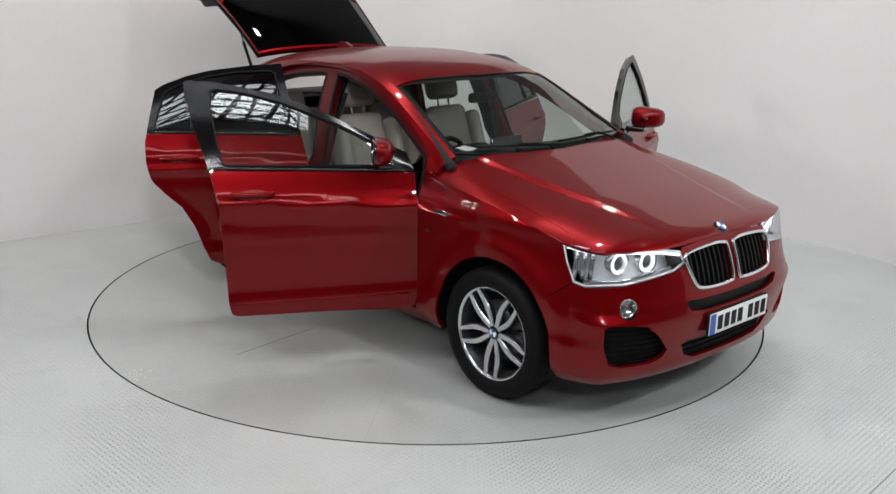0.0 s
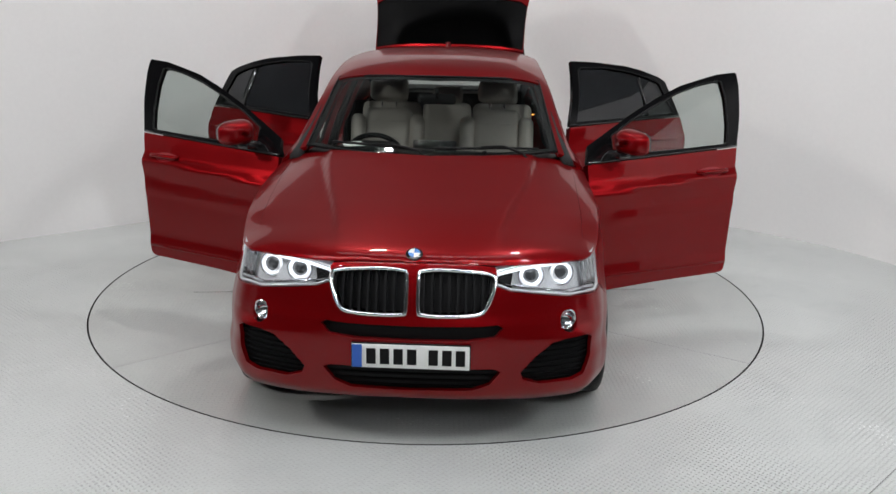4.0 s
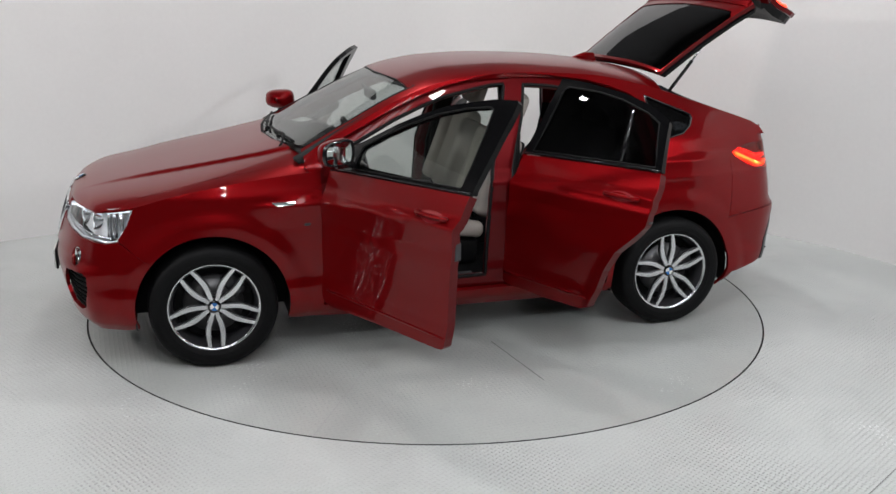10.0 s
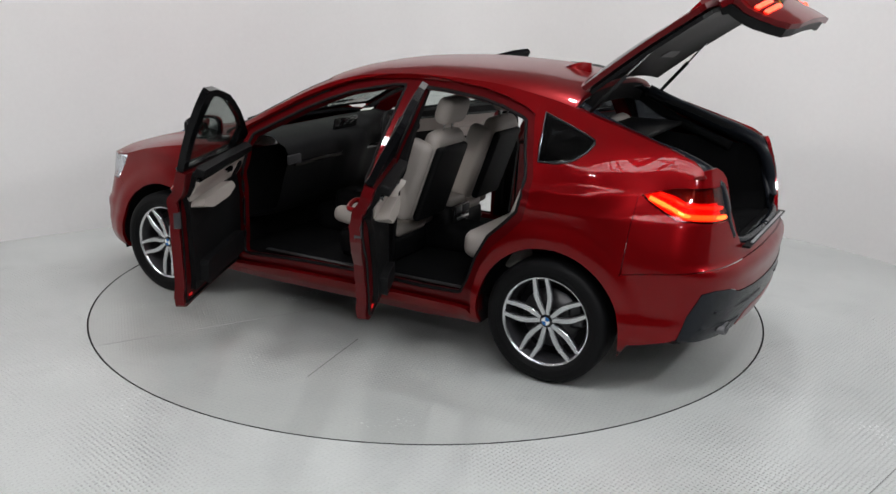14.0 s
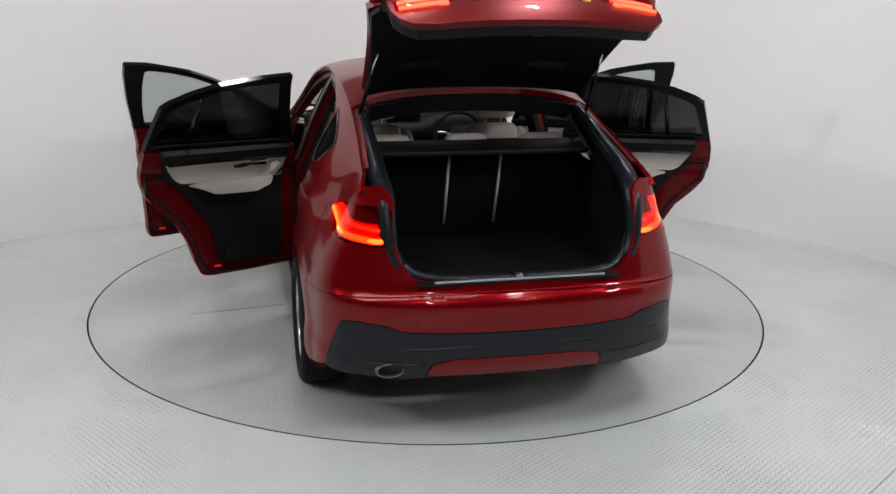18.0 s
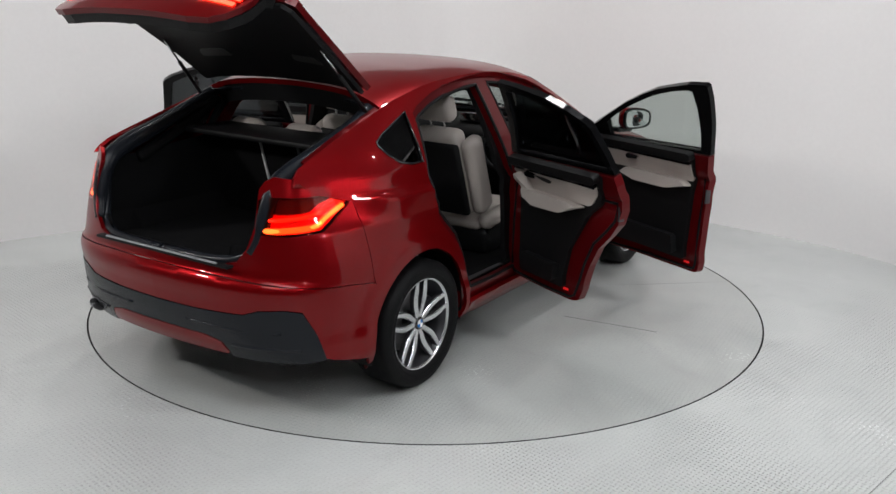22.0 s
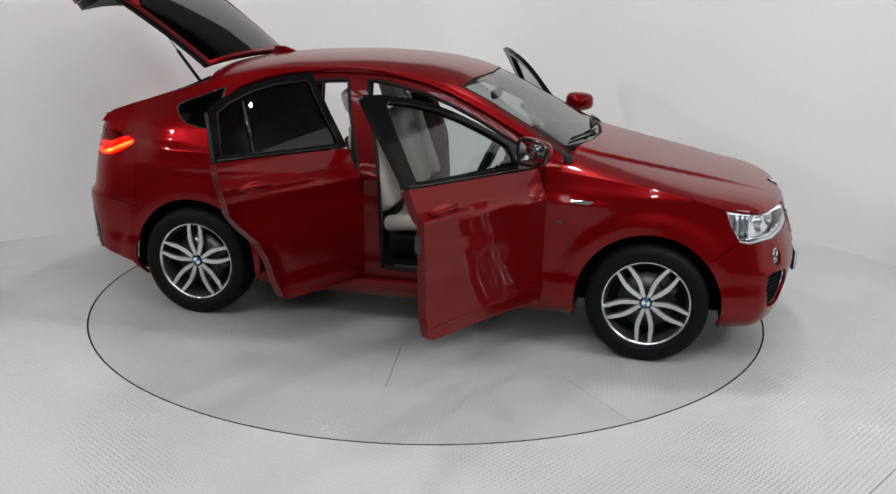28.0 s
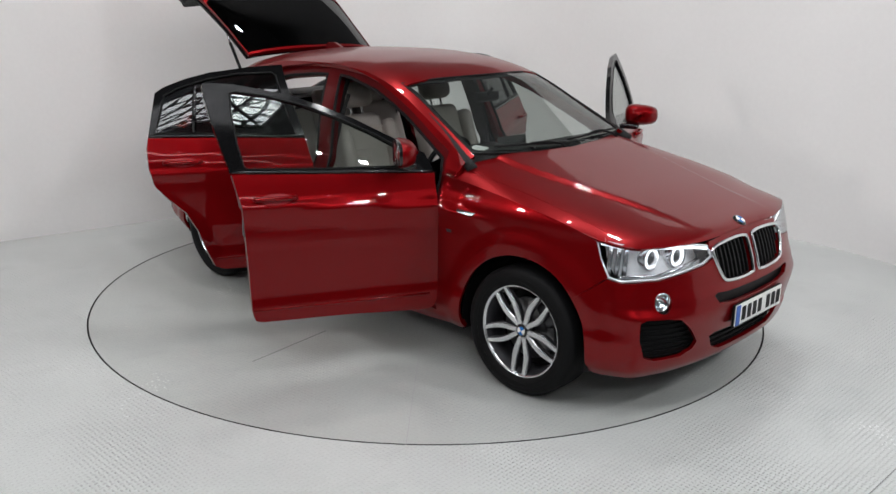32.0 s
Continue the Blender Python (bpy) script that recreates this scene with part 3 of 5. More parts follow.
# ---- bumper with its openings
fog_s = sf(0.722)
slot = mirror2([(0, 0.632), (sf(0.30), 0.636), (sf(0.385), 0.642), (sf(0.41), 0.628), (sf(0.37), 0.588), (sf(0.25), 0.572), (0, 0.568)])
low_open = mirror2([(0, 0.425), (sf(0.37), 0.428), (sf(0.405), 0.412), (sf(0.36), 0.345), (sf(0.28), 0.312), (0, 0.306)])
duct = [(sf(0.497), 0.405), (sf(0.515), 0.365), (sf(0.59), 0.338), (sf(0.75), 0.34), (sf(0.80), 0.362), (sf(0.822), 0.46), (sf(0.822), 0.545), (sf(0.80), 0.562), (sf(0.70), 0.560), (sf(0.635), 0.548), (sf(0.565), 0.49)]
duct_r = [(-a, b) for a, b in reversed(duct)]
kid = [(sf(0.028), 0.845), (sf(0.04), 0.864), (sf(0.12), 0.872), (sf(0.25), 0.868), (sf(0.345), 0.858), (sf(0.375), 0.842), (sf(0.372), 0.80), (sf(0.33), 0.71), (sf(0.28), 0.686), (sf(0.15), 0.678), (sf(0.05), 0.682), (sf(0.028), 0.70)]
kid = [tuple(p) for p in smooth_path(kid, 3, True)]
kid_r = [(-a, b) for a, b in reversed(kid)]
HL = [(sf(0.372), 0.812), (sf(0.39), 0.862), (sf(0.5), 0.882), (sf(0.66), 0.895), (sx(1.93), 0.902), (sx(1.82), 0.909), (sx(1.797), 0.905), (sx(1.83), 0.82), (sx(1.885), 0.742),
      (sx(1.95), 0.73), (sf(0.74), 0.742), (sf(0.6), 0.765), (sf(0.45), 0.785)]
top_edge = [(0, 0.902), (sf(0.2), 0.896), (sf(0.375), 0.884), (sf(0.387), 0.866), (sf(0.368), 0.808), (sf(0.45), 0.78), (sf(0.6), 0.76), (sf(0.74), 0.737), (sx(1.95), 0.725), (sx(1.885), 0.737)]
arch_f = [(sx(x), z) for x, z in arc(AXLE, HUB, ARCH, 40, -14, 14)]
bumper_half = top_edge + arch_f + [(sx(1.86), 0.237), (sf(0.8), 0.235), (sf(0.6), 0.238), (sf(0.4), 0.252), (0, 0.256)]
bumper = sheet("front_bumper", mirror2(bumper_half), lower, RED, car, 0.02, 0.022,
               [slot, low_open, duct, duct_r, kid, kid_r, ell(fog_s, 0.634, 0.05, 0.05), ell(-fog_s, 0.634, 0.05, 0.05)], "red bumper with black intakes")


def bars(name, outline, surf, material, parent, horizontal, gap, thick, depth, tilt=0.0, label=""):
    """Straight bars across an opening, clipped to its outline."""
    k = 0 if not horizontal else 1
    lo, hi = min(p[k] for p in outline), max(p[k] for p in outline)
    n = max(2, int((hi - lo) / gap))
    for i in range(n):
        c = lo + (hi - lo) * (i + 0.5) / n
        cross = []
        for j in range(len(outline)):
            a, b = outline[j - 1], outline[j]
            if (a[k] > c) != (b[k] > c):
                cross.append(a[1 - k] + (b[1 - k] - a[1 - k]) * (c - a[k]) / (b[k] - a[k]))
        if len(cross) < 2:
            continue
        a, b = min(cross), max(cross)
        poly = [(c - thick / 2, a), (c + thick / 2, a), (c + thick / 2, b), (c - thick / 2, b)]
        if horizontal:
            poly = [(v, u) for u, v in poly]
        sheet(name, poly, surf, material, parent, depth, 0.05, (), label)


for o in (slot, low_open):
    sheet("intake", shrink(o, -0.035), low_in(0.032), BLACK, bumper, 0.01, 0.05, (), "dark intake")
bars("slat", low_open, low_in(0.024), CARPET, bumper, True, 0.03, 0.008, 0.012)
for o in (duct, duct_r):
    sheet("air_duct", shrink(o, -0.03), low_in(0.035), BLACK, bumper, 0.01, 0.05, (), "black mesh air duct")
    bars("duct_slat", o, low_in(0.024), CARPET, bumper, True, 0.026, 0.008, 0.01)
for sg in (1, -1):
    p, q = Vector(lower(sg * fog_s, 0.634, 0.02)), Vector(lower(sg * fog_s, 0.634, 0.08))
    d = (p - q).normalized()
    turn = d.to_track_quat("Y", "Z").to_matrix().to_4x4()
    fog = lathe("fog_lamp", [(0.0, 0.004), (0.02, 0.004), (0.036, -0.008), (0.04, -0.02)], LENS, bumper, 24, "round clear fog lamp")
    ringf = lathe("fog_ring", [(0.038, -0.01), (0.041, 0.004), (0.047, 0.006), (0.050, -0.004), (0.050, -0.05)], CHROME, bumper, 32, "chrome ring")
    cup = lathe("fog_reflector", [(0.0, -0.04), (0.02, -0.035), (0.036, -0.01)], CHROME, bumper, 24)
    for o in (fog, ringf, cup):
        o.data.transform(Matrix.Translation(p) @ turn)
for sg in (1, -1):
    k = kid if sg > 0 else kid_r
    pts = [lower(a, b, 0.0) for a, b in k]
    gr = tube("kidney_grille", [Vector(p) + Vector((0.006, 0, 0)) for p in pts], 0.0095, CHROME, car, 8, True, "kidney grille with chrome surround and black slats")
    sheet("grille_back", k, low_in(0.05), BLACK, gr, 0.01, 0.05)
    bars("grille_slat", k, low_in(0.012), BLACK, gr, False, 0.036, 0.012, 0.03)
# badge at the nose: a plain ringed disc in quarters
bx = Vector(bonnet(2.105, 0)) + Vector((0.002, 0, 0.002))
badge = lathe("nose_badge", [(0.0, 0.005), (0.034, 0.004), (0.038, 0.0), (0.038, -0.01)], GLOSSB, car, 32, "round blue and white badge")
badge.data.transform(Matrix.Translation(bx) @ Vector((0.5, 0, 0.86)).to_track_quat("Y", "Z").to_matrix().to_4x4())


def quarters(parent, m, r):
    for i in range(4):
        a0 = math.pi / 2 * i
        pts = [(0, 0, 0)] + [(r * math.cos(a0 + math.pi / 2 * j / 6), 0, r * math.sin(a0 + math.pi / 2 * j / 6)) for j in range(7)]
        v = [m @ Vector(p) for p in pts] + [m @ (Vector(p) + Vector((0, -0.003, 0))) for p in pts]
        f = [tuple(range(8)), tuple(range(15, 7, -1))] + [(j, j + 8, (j + 1) % 8 + 8, (j + 1) % 8) for j in range(8)]
        mesh_ob("badge_quarter", v, f, BLUE if i % 2 else WHITE, parent, smooth=False)


quarters(badge, Matrix.Translation(bx) @ Vector((0.5, 0, 0.86)).to_track_quat("Y", "Z").to_matrix().to_4x4() @ Matrix.Translation((0, 0.0075, 0)), 0.026)

# number plate: white, with a blue band and plain dark bars for its writing
plate = part("number_plate", rbox(0.008, 0.52, 0.112, 0.006, 2, (2.262, 0, 0.497)), mat("plate_white", (0.75, 0.76, 0.74), 0.35, 0, 0.3), car, "white number plate with blue band and dark bars")
part("plate_holder", rbox(0.012, 0.53, 0.12, 0.004, 1, (2.251, 0, 0.496)), BLACK, plate)
part("blue_band", rbox(0.003, 0.044, 0.108, 0.001, 1, (2.2665, -0.237, 0.497)), mat("plate_blue", (0.01, 0.09, 0.42), 0.35, 0, 0.3), plate, "blue band")
for i, y in enumerate((-0.175, -0.115, -0.055, 0.005, 0.10, 0.16, 0.22)):
    part("bar", rbox(0.003, 0.042, 0.074, 0.001, 1, (2.2665, y, 0.497)), BLACK, plate)

# headlights
for sg in (1, -1):
    out = HL if sg > 0 else [(-a, b) for a, b in reversed(HL)]
    cover = sheet("headlight", out, lower, LENS, car, 0.004, 0.03, (), "clear headlight with twin lit rings")
    cover.visible_shadow = False
    sheet("housing", out, low_in(0.08), mat("lamp_housing", (0.85, 0.86, 0.88), 0.3, 0.0), cover, 0.01, 0.05, (), "silver lamp housing")
    tube("lamp_rim", [lower(a, b, 0.014) for a, b in out], 0.008, mat("lamp_frame", (0.72, 0.73, 0.75), 0.25, 0.4), cover, 6, True, "white lamp frame")
    upper_edge = [lower(a, b - 0.012, 0.018) for a, b in (out[1:6] if sg > 0 else out[-6:-1])]
    tube("brow_strip", upper_edge, 0.008, glow("daylight_white", (0.9, 0.95, 1.0), 1.2), cover, 6, False, "lit white brow")
    for x, y, z in ((2.06, 0.525, 0.826), (2.0, 0.662, 0.826)):
        p = Vector((x, y * sg, z))
        n = Vector((1.0, 0.12 * sg, 0.05)).normalized()
        m = Matrix.Translation(p) @ n.to_track_quat("Y", "Z").to_matrix().to_4x4()
        ring = lathe("lamp_ring", [(0.038, -0.014), (0.038, -0.004), (0.040, 0.0), (0.046, 0.0), (0.048, -0.014)], glow("ring_white", (0.95, 0.97, 1.0), 1.25), cover, 32, "lit white ring")
        ring.data.transform(m)
        lens = lathe("projector", [(0.0, 0.004), (0.018, 0.0), (0.030, -0.010), (0.038, -0.014)], mat("projector_glass", (0.12, 0.125, 0.13), 0.08, 0.3, 0.8), cover, 24, "dark projector lens")
        lens.data.transform(m)
        shell = lathe("lamp_cup", [(0.048, -0.016), (0.053, -0.006), (0.058, 0.001), (0.060, -0.004), (0.062, -0.05)], SILVER, cover, 28)
        shell.data.transform(m)
    for k, x in enumerate((1.87, 1.91, 1.95)):
        tube("reflector_fin", [lower(sg * sx(x), z, 0.035 + 0.012 * k) for z in (0.75, 0.8, 0.84, 0.885)], 0.013, SILVER, cover, 8)
    tube("lower_chrome", [lower(sg * a, b, 0.03) for a, b in ((sx(1.93), 0.742), (sf(0.74), 0.752), (sf(0.6), 0.775), (sf(0.46), 0.797))], 0.012, CHROME, cover, 6)
    sheet("inner_bezel", [(sg * sf(0.39), 0.815), (sg * sf(0.40), 0.85), (sg * sf(0.47), 0.86), (sg * sf(0.455), 0.80)], low_in(0.03), BLACK, cover, 0.01, 0.04)

# ---- bonnet and front wings
HE = [(1.80, 0.772), (1.6, 0.782), (1.2, 0.787), (0.86, 0.79)]
nose = [(float(HX[i]) - 0.004, float(HY[i])) for i in range(0, 100, 2) if HX[i] > 1.84]
hood_poly = [(a, b) for a, b in nose] + HE + [(0.875, 0.72), (0.935, 0.56), (1.0, 0.3)]
hood_full = hood_poly + [(1.03, 0)] + [(a, -b) for a, b in reversed(hood_poly) if b > 0]
hood = sheet("bonnet", hood_full, bonnet, RED, car, 0.015, 0.02, (), "red bonnet with two soft ridges")
wing_low = fs([(1.887, 0.745), (1.835, 0.825), (1.80, z_wing(1.80) - 0.008)]) + [(sx(x), z_wing(x)) for x in np.linspace(1.76, 0.80, 20)] + fs([(0.80, 0.6), (0.803, 0.30), (0.83, 0.262), (1.0, 0.255)]) \
    + fs(arc(AXLE, HUB, ARCH, 193, 40, 26))
HEi = curve1([p[0] for p in HE], [p[1] for p in HE])
wing_top = [(x, HEi(x) + 0.0014) for x in np.linspace(1.80, 0.80, 20)] + [(x, float(np.interp(-x, -HX, HY))) for x in np.linspace(0.80, 1.76, 20)] + [(x, float(np.interp(-x, -HX, HY)) - 0.001) for x in (1.79, 1.815, 1.838)]
wing = sheets("front_wing", [(wing_low, lower, ()), (wing_top, bonnet, ())], RED, car, "red front wing", 0.015, 0.025)
wing2 = flip(wing, car)
for sg, w in ((1, wing), (-1, wing2)):
    vent = sheet("side_badge", rpoly([(sx(1.08), 0.925), (sx(0.945), 0.928), (sx(0.955), 0.912), (sx(1.05), 0.905)]), low_in(-0.005), CHROME, w, 0.008, 0.03, (), "small chrome badge")
    lb = sheet("wing_badge", rpoly([(sx(0.90), 0.80), (sx(0.865), 0.80), (sx(0.872), 0.785), (sx(0.905), 0.785)]), low_in(-0.003), GREYRIM, w, 0.006, 0.03)
    if sg < 0:
        for o in (vent, lb):
            mirrored_if(-1, o)

# ---- roof, windscreen
RF = 0.997
roof_half = [(x, RF * y_rail(x)) for x in np.linspace(0.235, -1.40, 24)]
roof_poly = roof_half + [(-1.40, -RF * y_rail(-1.40))] + [(a, -b) for a, b in reversed(roof_half)] + [(0.262, -0.45), (0.29, -0.2), (0.297, 0), (0.29, 0.2), (0.262, 0.45)]
roof = sheet("roof", roof_poly, crown, RED, car, 0.03, 0.035, (), "red roof")
ws_half = [(x, 0.915 * y_rail(x)) for x in np.linspace(0.205, 0.86, 14)]
wsp = ws_half + [(0.915, 0.60), (0.985, 0.35), (1.015, 0)] + [(0.985, -0.35), (0.915, -0.60)] + [(a, -b) for a, b in reversed(ws_half)] + [(0.272, -0.4), (0.302, 0), (0.272, 0.4)]
ws = sheet("windscreen", wsp, lambda x, y: crown(x, y, 0.006), CLEAR, car, 0.004, 0.05, (), "clear windscreen")
ws.visible_shadow = False
for sg in (1, -1):
    ap = [(x, sg * 0.920 * y_rail(x)) for x in np.linspace(0.19, 0.885, 14)] + [(x, sg * 1.0 * y_rail(x)) for x in np.linspace(0.885, 0.19, 14)]
    sheet("screen_pillar", ap, lambda x, y: crown(x, y, -0.001), RED, car, 0.02, 0.03, (), "red screen pillar")
frit_in = shrink([tuple(p) for p in wsp], 0.035)
sheet("screen_border", [tuple(p) for p in wsp], lambda x, y: crown(x, y, 0.012), BLACK, ws, 0.002, 0.04, [frit_in], "black border of the windscreen")
tube("screen_seal", [Vector(crown(a, b, 0.002)) for a, b in wsp], 0.006, BLACK, ws, 6, True)

# ---- body sides: door frames, rails, quarter panels, sills
FD = [(0.795, 0.40), (0.792, 0.9), (0.785, z_belt(0.785) - 0.004), (0.75, 1.19), (0.558, 1.288), (0.37, 1.383), (0.2, 1.455), (0.044, 1.51), (-0.12, 1.545), (-0.25, 1.570), (-0.405, 1.580), (-0.398, 1.5), (-0.36, 1.33), (-0.305, 1.145), (-0.268, 0.98), (-0.25, 0.7), (-0.238, 0.42), (-0.225, 0.362), (-0.19, 0.35), (0.3, 0.342), (0.70, 0.322), (0.77, 0.335)]
RD = [(-0.246, 0.42), (-0.258, 0.7), (-0.276, 0.98), (-0.313, 1.145), (-0.368, 1.33), (-0.403, 1.5), (-0.412, 1.576), (-0.6, 1.566), (-0.86, 1.535), (-1.0, 1.502), (-1.14, 1.452), (-1.19, 1.42), (-1.225, 1.28), (-1.262, 1.12), (-1.262, 1.0), (-1.235, 0.89), (-1.16, 0.81), (-1.065, 0.72), (-1.0, 0.60), (-0.955, 0.47), (-0.91, 0.37), (-0.86, 0.345), (-0.6, 0.337), (-0.3, 0.345), (-0.25, 0.37)]


FO = shrink(FD, 0.058)
RO = shrink(RD, 0.058)
# cant rail and screen pillar: from the doors' tops to the roof's edge
top_doors = [(-1.198, 1.426), (-1.14, 1.459), (-1.0, 1.509), (-0.86, 1.542), (-0.6, 1.573), (-0.41, 1.584), (-0.25, 1.576), (-0.12, 1.552), (0.044, 1.517), (0.2, 1.462), (0.37, 1.39), (0.558, 1.295), (0.755, 1.197), (0.79, z_belt(0.79) + 0.004), (0.80, z_wing(0.8))]
cant = top_doors + [(0.86, 1.078), (0.885, 1.10)] + [(x, z_rail(x)) for x in np.linspace(0.88, -1.22, 40)]
qwin = [(-1.255, 1.44), (-1.40, 1.385), (-1.50, 1.348), (-1.555, 1.322), (-1.562, 1.305), (-1.53, 1.26), (-1.47, 1.218), (-1.38, 1.198), (-1.282, 1.195), (-1.272, 1.27)]
quarter = [(-1.22, z_rail(-1.22)), (-1.198, 1.423), (-1.233, 1.28), (-1.27, 1.12), (-1.27, 1.0), (-1.243, 0.887), (-1.167, 0.803), (-1.072, 0.714), (-1.008, 0.596), (-0.963, 0.467), (-0.955, 0.28), (-1.0, 0.258)] \
    + [(x, z) for x, z in arc(-AXLE, HUB, ARCH, -12, 150, 26)] \
    + [(-1.80, 0.70), (-1.836, 1.073), (-1.868, 1.103), (-1.96, 1.138), (-2.05, 1.152), (-2.12, 1.163), (-2.135, 1.185), (-2.11, 1.225)] + [(x, z_rail(x)) for x in np.linspace(-2.06, -1.24, 18)]
cant_ob = sheet("roof_rail", cant, side, RED, car, 0.02, 0.03, (), "red screen pillar and roof rail")
flip(cant_ob, car)
quarter_ob = sheet("rear_quarter", quarter, side, RED, car, 0.02, 0.025, [qwin], "red rear quarter panel")
for ob in both(quarter_ob):
    w = sheet("quarter_window", [(x, z) for x, z in qwin], side_in(0.008), PRIVACY, ob, 0.004, 0.05, (), "dark quarter window")
    tr = tube("window_trim", [side(x, z, -0.001) for x, z in qwin], 0.007, GLOSSB, ob, 6, True)
    if ob is not quarter_ob:
        for o in (w, tr):
            mirrored_if(-1, o)
# recessed door frames round the openings
jamb_out = [(0.86, 0.30), (0.86, 1.06), (0.80, 1.17), (0.74, 1.225), (0.55, 1.315), (0.36, 1.405), (0.2, 1.475), (0.04, 1.53), (-0.12, 1.563), (-0.4, 1.582), (-0.7, 1.575), (-0.93, 1.54), (-1.14, 1.475), (-1.22, 1.435), (-1.27, 1.25), (-1.30, 1.08), (-1.26, 0.87), (-1.18, 0.77), (-1.06, 0.68), (-0.99, 0.55), (-0.98, 0.28), (0.0, 0.262), (0.8, 0.262)]
jamb = sheet("door_frame", jamb_out, side_in(0.045), RED_DARK, car, 0.05, 0.035, [FO, RO], "red painted door frame")
sill = sheet("sill", fs([(0.995, 0.285), (0.80, 0.312), (0.4, 0.33), (-0.4, 0.336), (-0.93, 0.332), (-0.99, 0.27), (-0.985, 0.245), (-0.6, 0.215), (0.6, 0.215), (0.99, 0.245)]), lower, RED, car, 0.03, 0.03, (), "red sill")
for o in (jamb, sill):
    flip(o, car)
for op in (FO, RO):
    st = tube("door_seal", [side(x, z, 0.05) for x, z in dense(op, 0.06)], 0.011, BLACK, jamb, 6, True, "black rubber seal")
    flip(st, jamb)

# ---- rear: tail lamps, bumper, boot opening
TLs = [(sx(-1.852), 1.085), (sx(-1.93), 1.108), (sx(-2.03), 1.128), (sr(0.78), 1.135), (sr(0.63), 1.138), (sr(0.60), 1.12), (sr(0.60), 0.985), (sr(0.62), 0.965), (sr(0.72), 0.962), (sx(-2.06), 0.975), (sx(-1.98), 1.005), (sx(-1.91), 1.045)]
REAR_RED = glow("tail_lamp_red", (1.0, 0.07, 0.03), 3.0)
REAR_AMB = glow("tail_lamp_bright", (1.0, 0.33, 0.06), 4.5)
REAR_DIM = glow("tail_lamp_field", (0.8, 0.01, 0.01), 0.35)
rear_end = sheets("rear_panel", [([(sx(-1.839), 1.073), (sx(-1.803), 0.686), (sx(-1.95), 0.711), (sr(0.80), 0.738), (sr(0.4), 0.756), (sr(0.0), 0.761), (sr(0.0), 0.80), (sr(0.40), 0.805), (sr(0.50), 0.83), (sr(0.555), 0.90),
                                  (sr(0.59), 1.0), (sr(0.60), 1.17), (sr(0.625), 1.205), (sr(0.67), 1.228), (sr(0.78), 1.215), (sx(-2.135), 1.188), (sx(-2.07), 1.156), (sx(-1.96), 1.140), (sx(-1.87), 1.105)], lower, [TLs])], RED, car, "red panel round the boot opening", 0.02, 0.025)
rear_end2 = flip(rear_end, car)
for sg in (1, -1):
    o = TLs if sg > 0 else [(-a, b) for a, b in reversed(TLs)]
    tl = sheet("tail_lamp", o, low_in(-0.004), REDLENS, car, 0.006, 0.03, (), "red tail lamp with glowing bars")
    tl.visible_shadow = False
    sheet("lamp_body", o, low_in(0.03), mat("lamp_dark_red", (0.09, 0.006, 0.006), 0.2), tl, 0.01, 0.05)
    field = [(sr(0.608), 0.968), (sr(0.72), 0.966), (sx(-2.06), 0.98), (sx(-1.98), 1.01), (sx(-1.91), 1.048), (sx(-1.86), 1.083), (sx(-1.95), 1.104), (sx(-2.03), 1.088), (sx(-2.11), 1.062), (sr(0.70), 1.055), (sr(0.608), 1.058)]
    sheet("light_field", field if sg > 0 else [(-a, b) for a, b in reversed(field)], low_in(0.022), REAR_DIM, tl, 0.006, 0.05, (), "dim red lit field")
    for (za, zb, zc, zd, ze), xe, w, mt in (((0.986, 0.984, 0.995, 1.03, 1.072), -1.895, 0.0145, REAR_AMB), ((1.034, 1.032, 1.045, 1.074, 1.095), -1.945, 0.0095, REAR_RED)):
        tube("light_bar", smooth_path([lower(sg * sr(0.612), za, 0.014), lower(sg * sr(0.70), zb, 0.014), lower(sg * sx(-2.12), zc, 0.014), lower(sg * sx(-2.01), zd, 0.014), lower(sg * sx(xe), ze, 0.014)], 5), w, mt, tl, 8, False, "glowing light bar")
arch_r = [(sx(x), z) for x, z in arc(-AXLE, HUB, ARCH, 200, 143, 12)]
rb_half = [(0 + sr(0.0), 0.757), (sr(0.4), 0.752), (sr(0.80), 0.734), (sx(-1.95), 0.707), (sx(-1.80), 0.682)] + list(reversed(arch_r)) + [(sx(-1.86), 0.315), (sx(-1.93), 0.325), (sx(-2.06), 0.36)]
# the dark lower part of the bumper begins at this line
dark = [(sr(0.868), 0.375), (sr(0.848), 0.50), (sr(0.805), 0.618), (sr(0.74), 0.628), (sr(0.62), 0.616), (sr(0.54), 0.588), (sr(0.3), 0.58), (sr(0.0), 0.578)]
END = 2 * S_END


def around(s, z, d=0.0):
    """The tail as one piece: plan length past the middle runs on to the right side."""
    if s <= S_END:
        return lower(s, z, d)
    x, y, zz = lower(END - s, z, d)
    return (x, -y, zz)


def tail_full(half):
    """A full outline over the tail; half starts and ends on the middle."""
    return half + [(END - a, b) for a, b in reversed(half) if abs(a - S_END) > 1e-6]


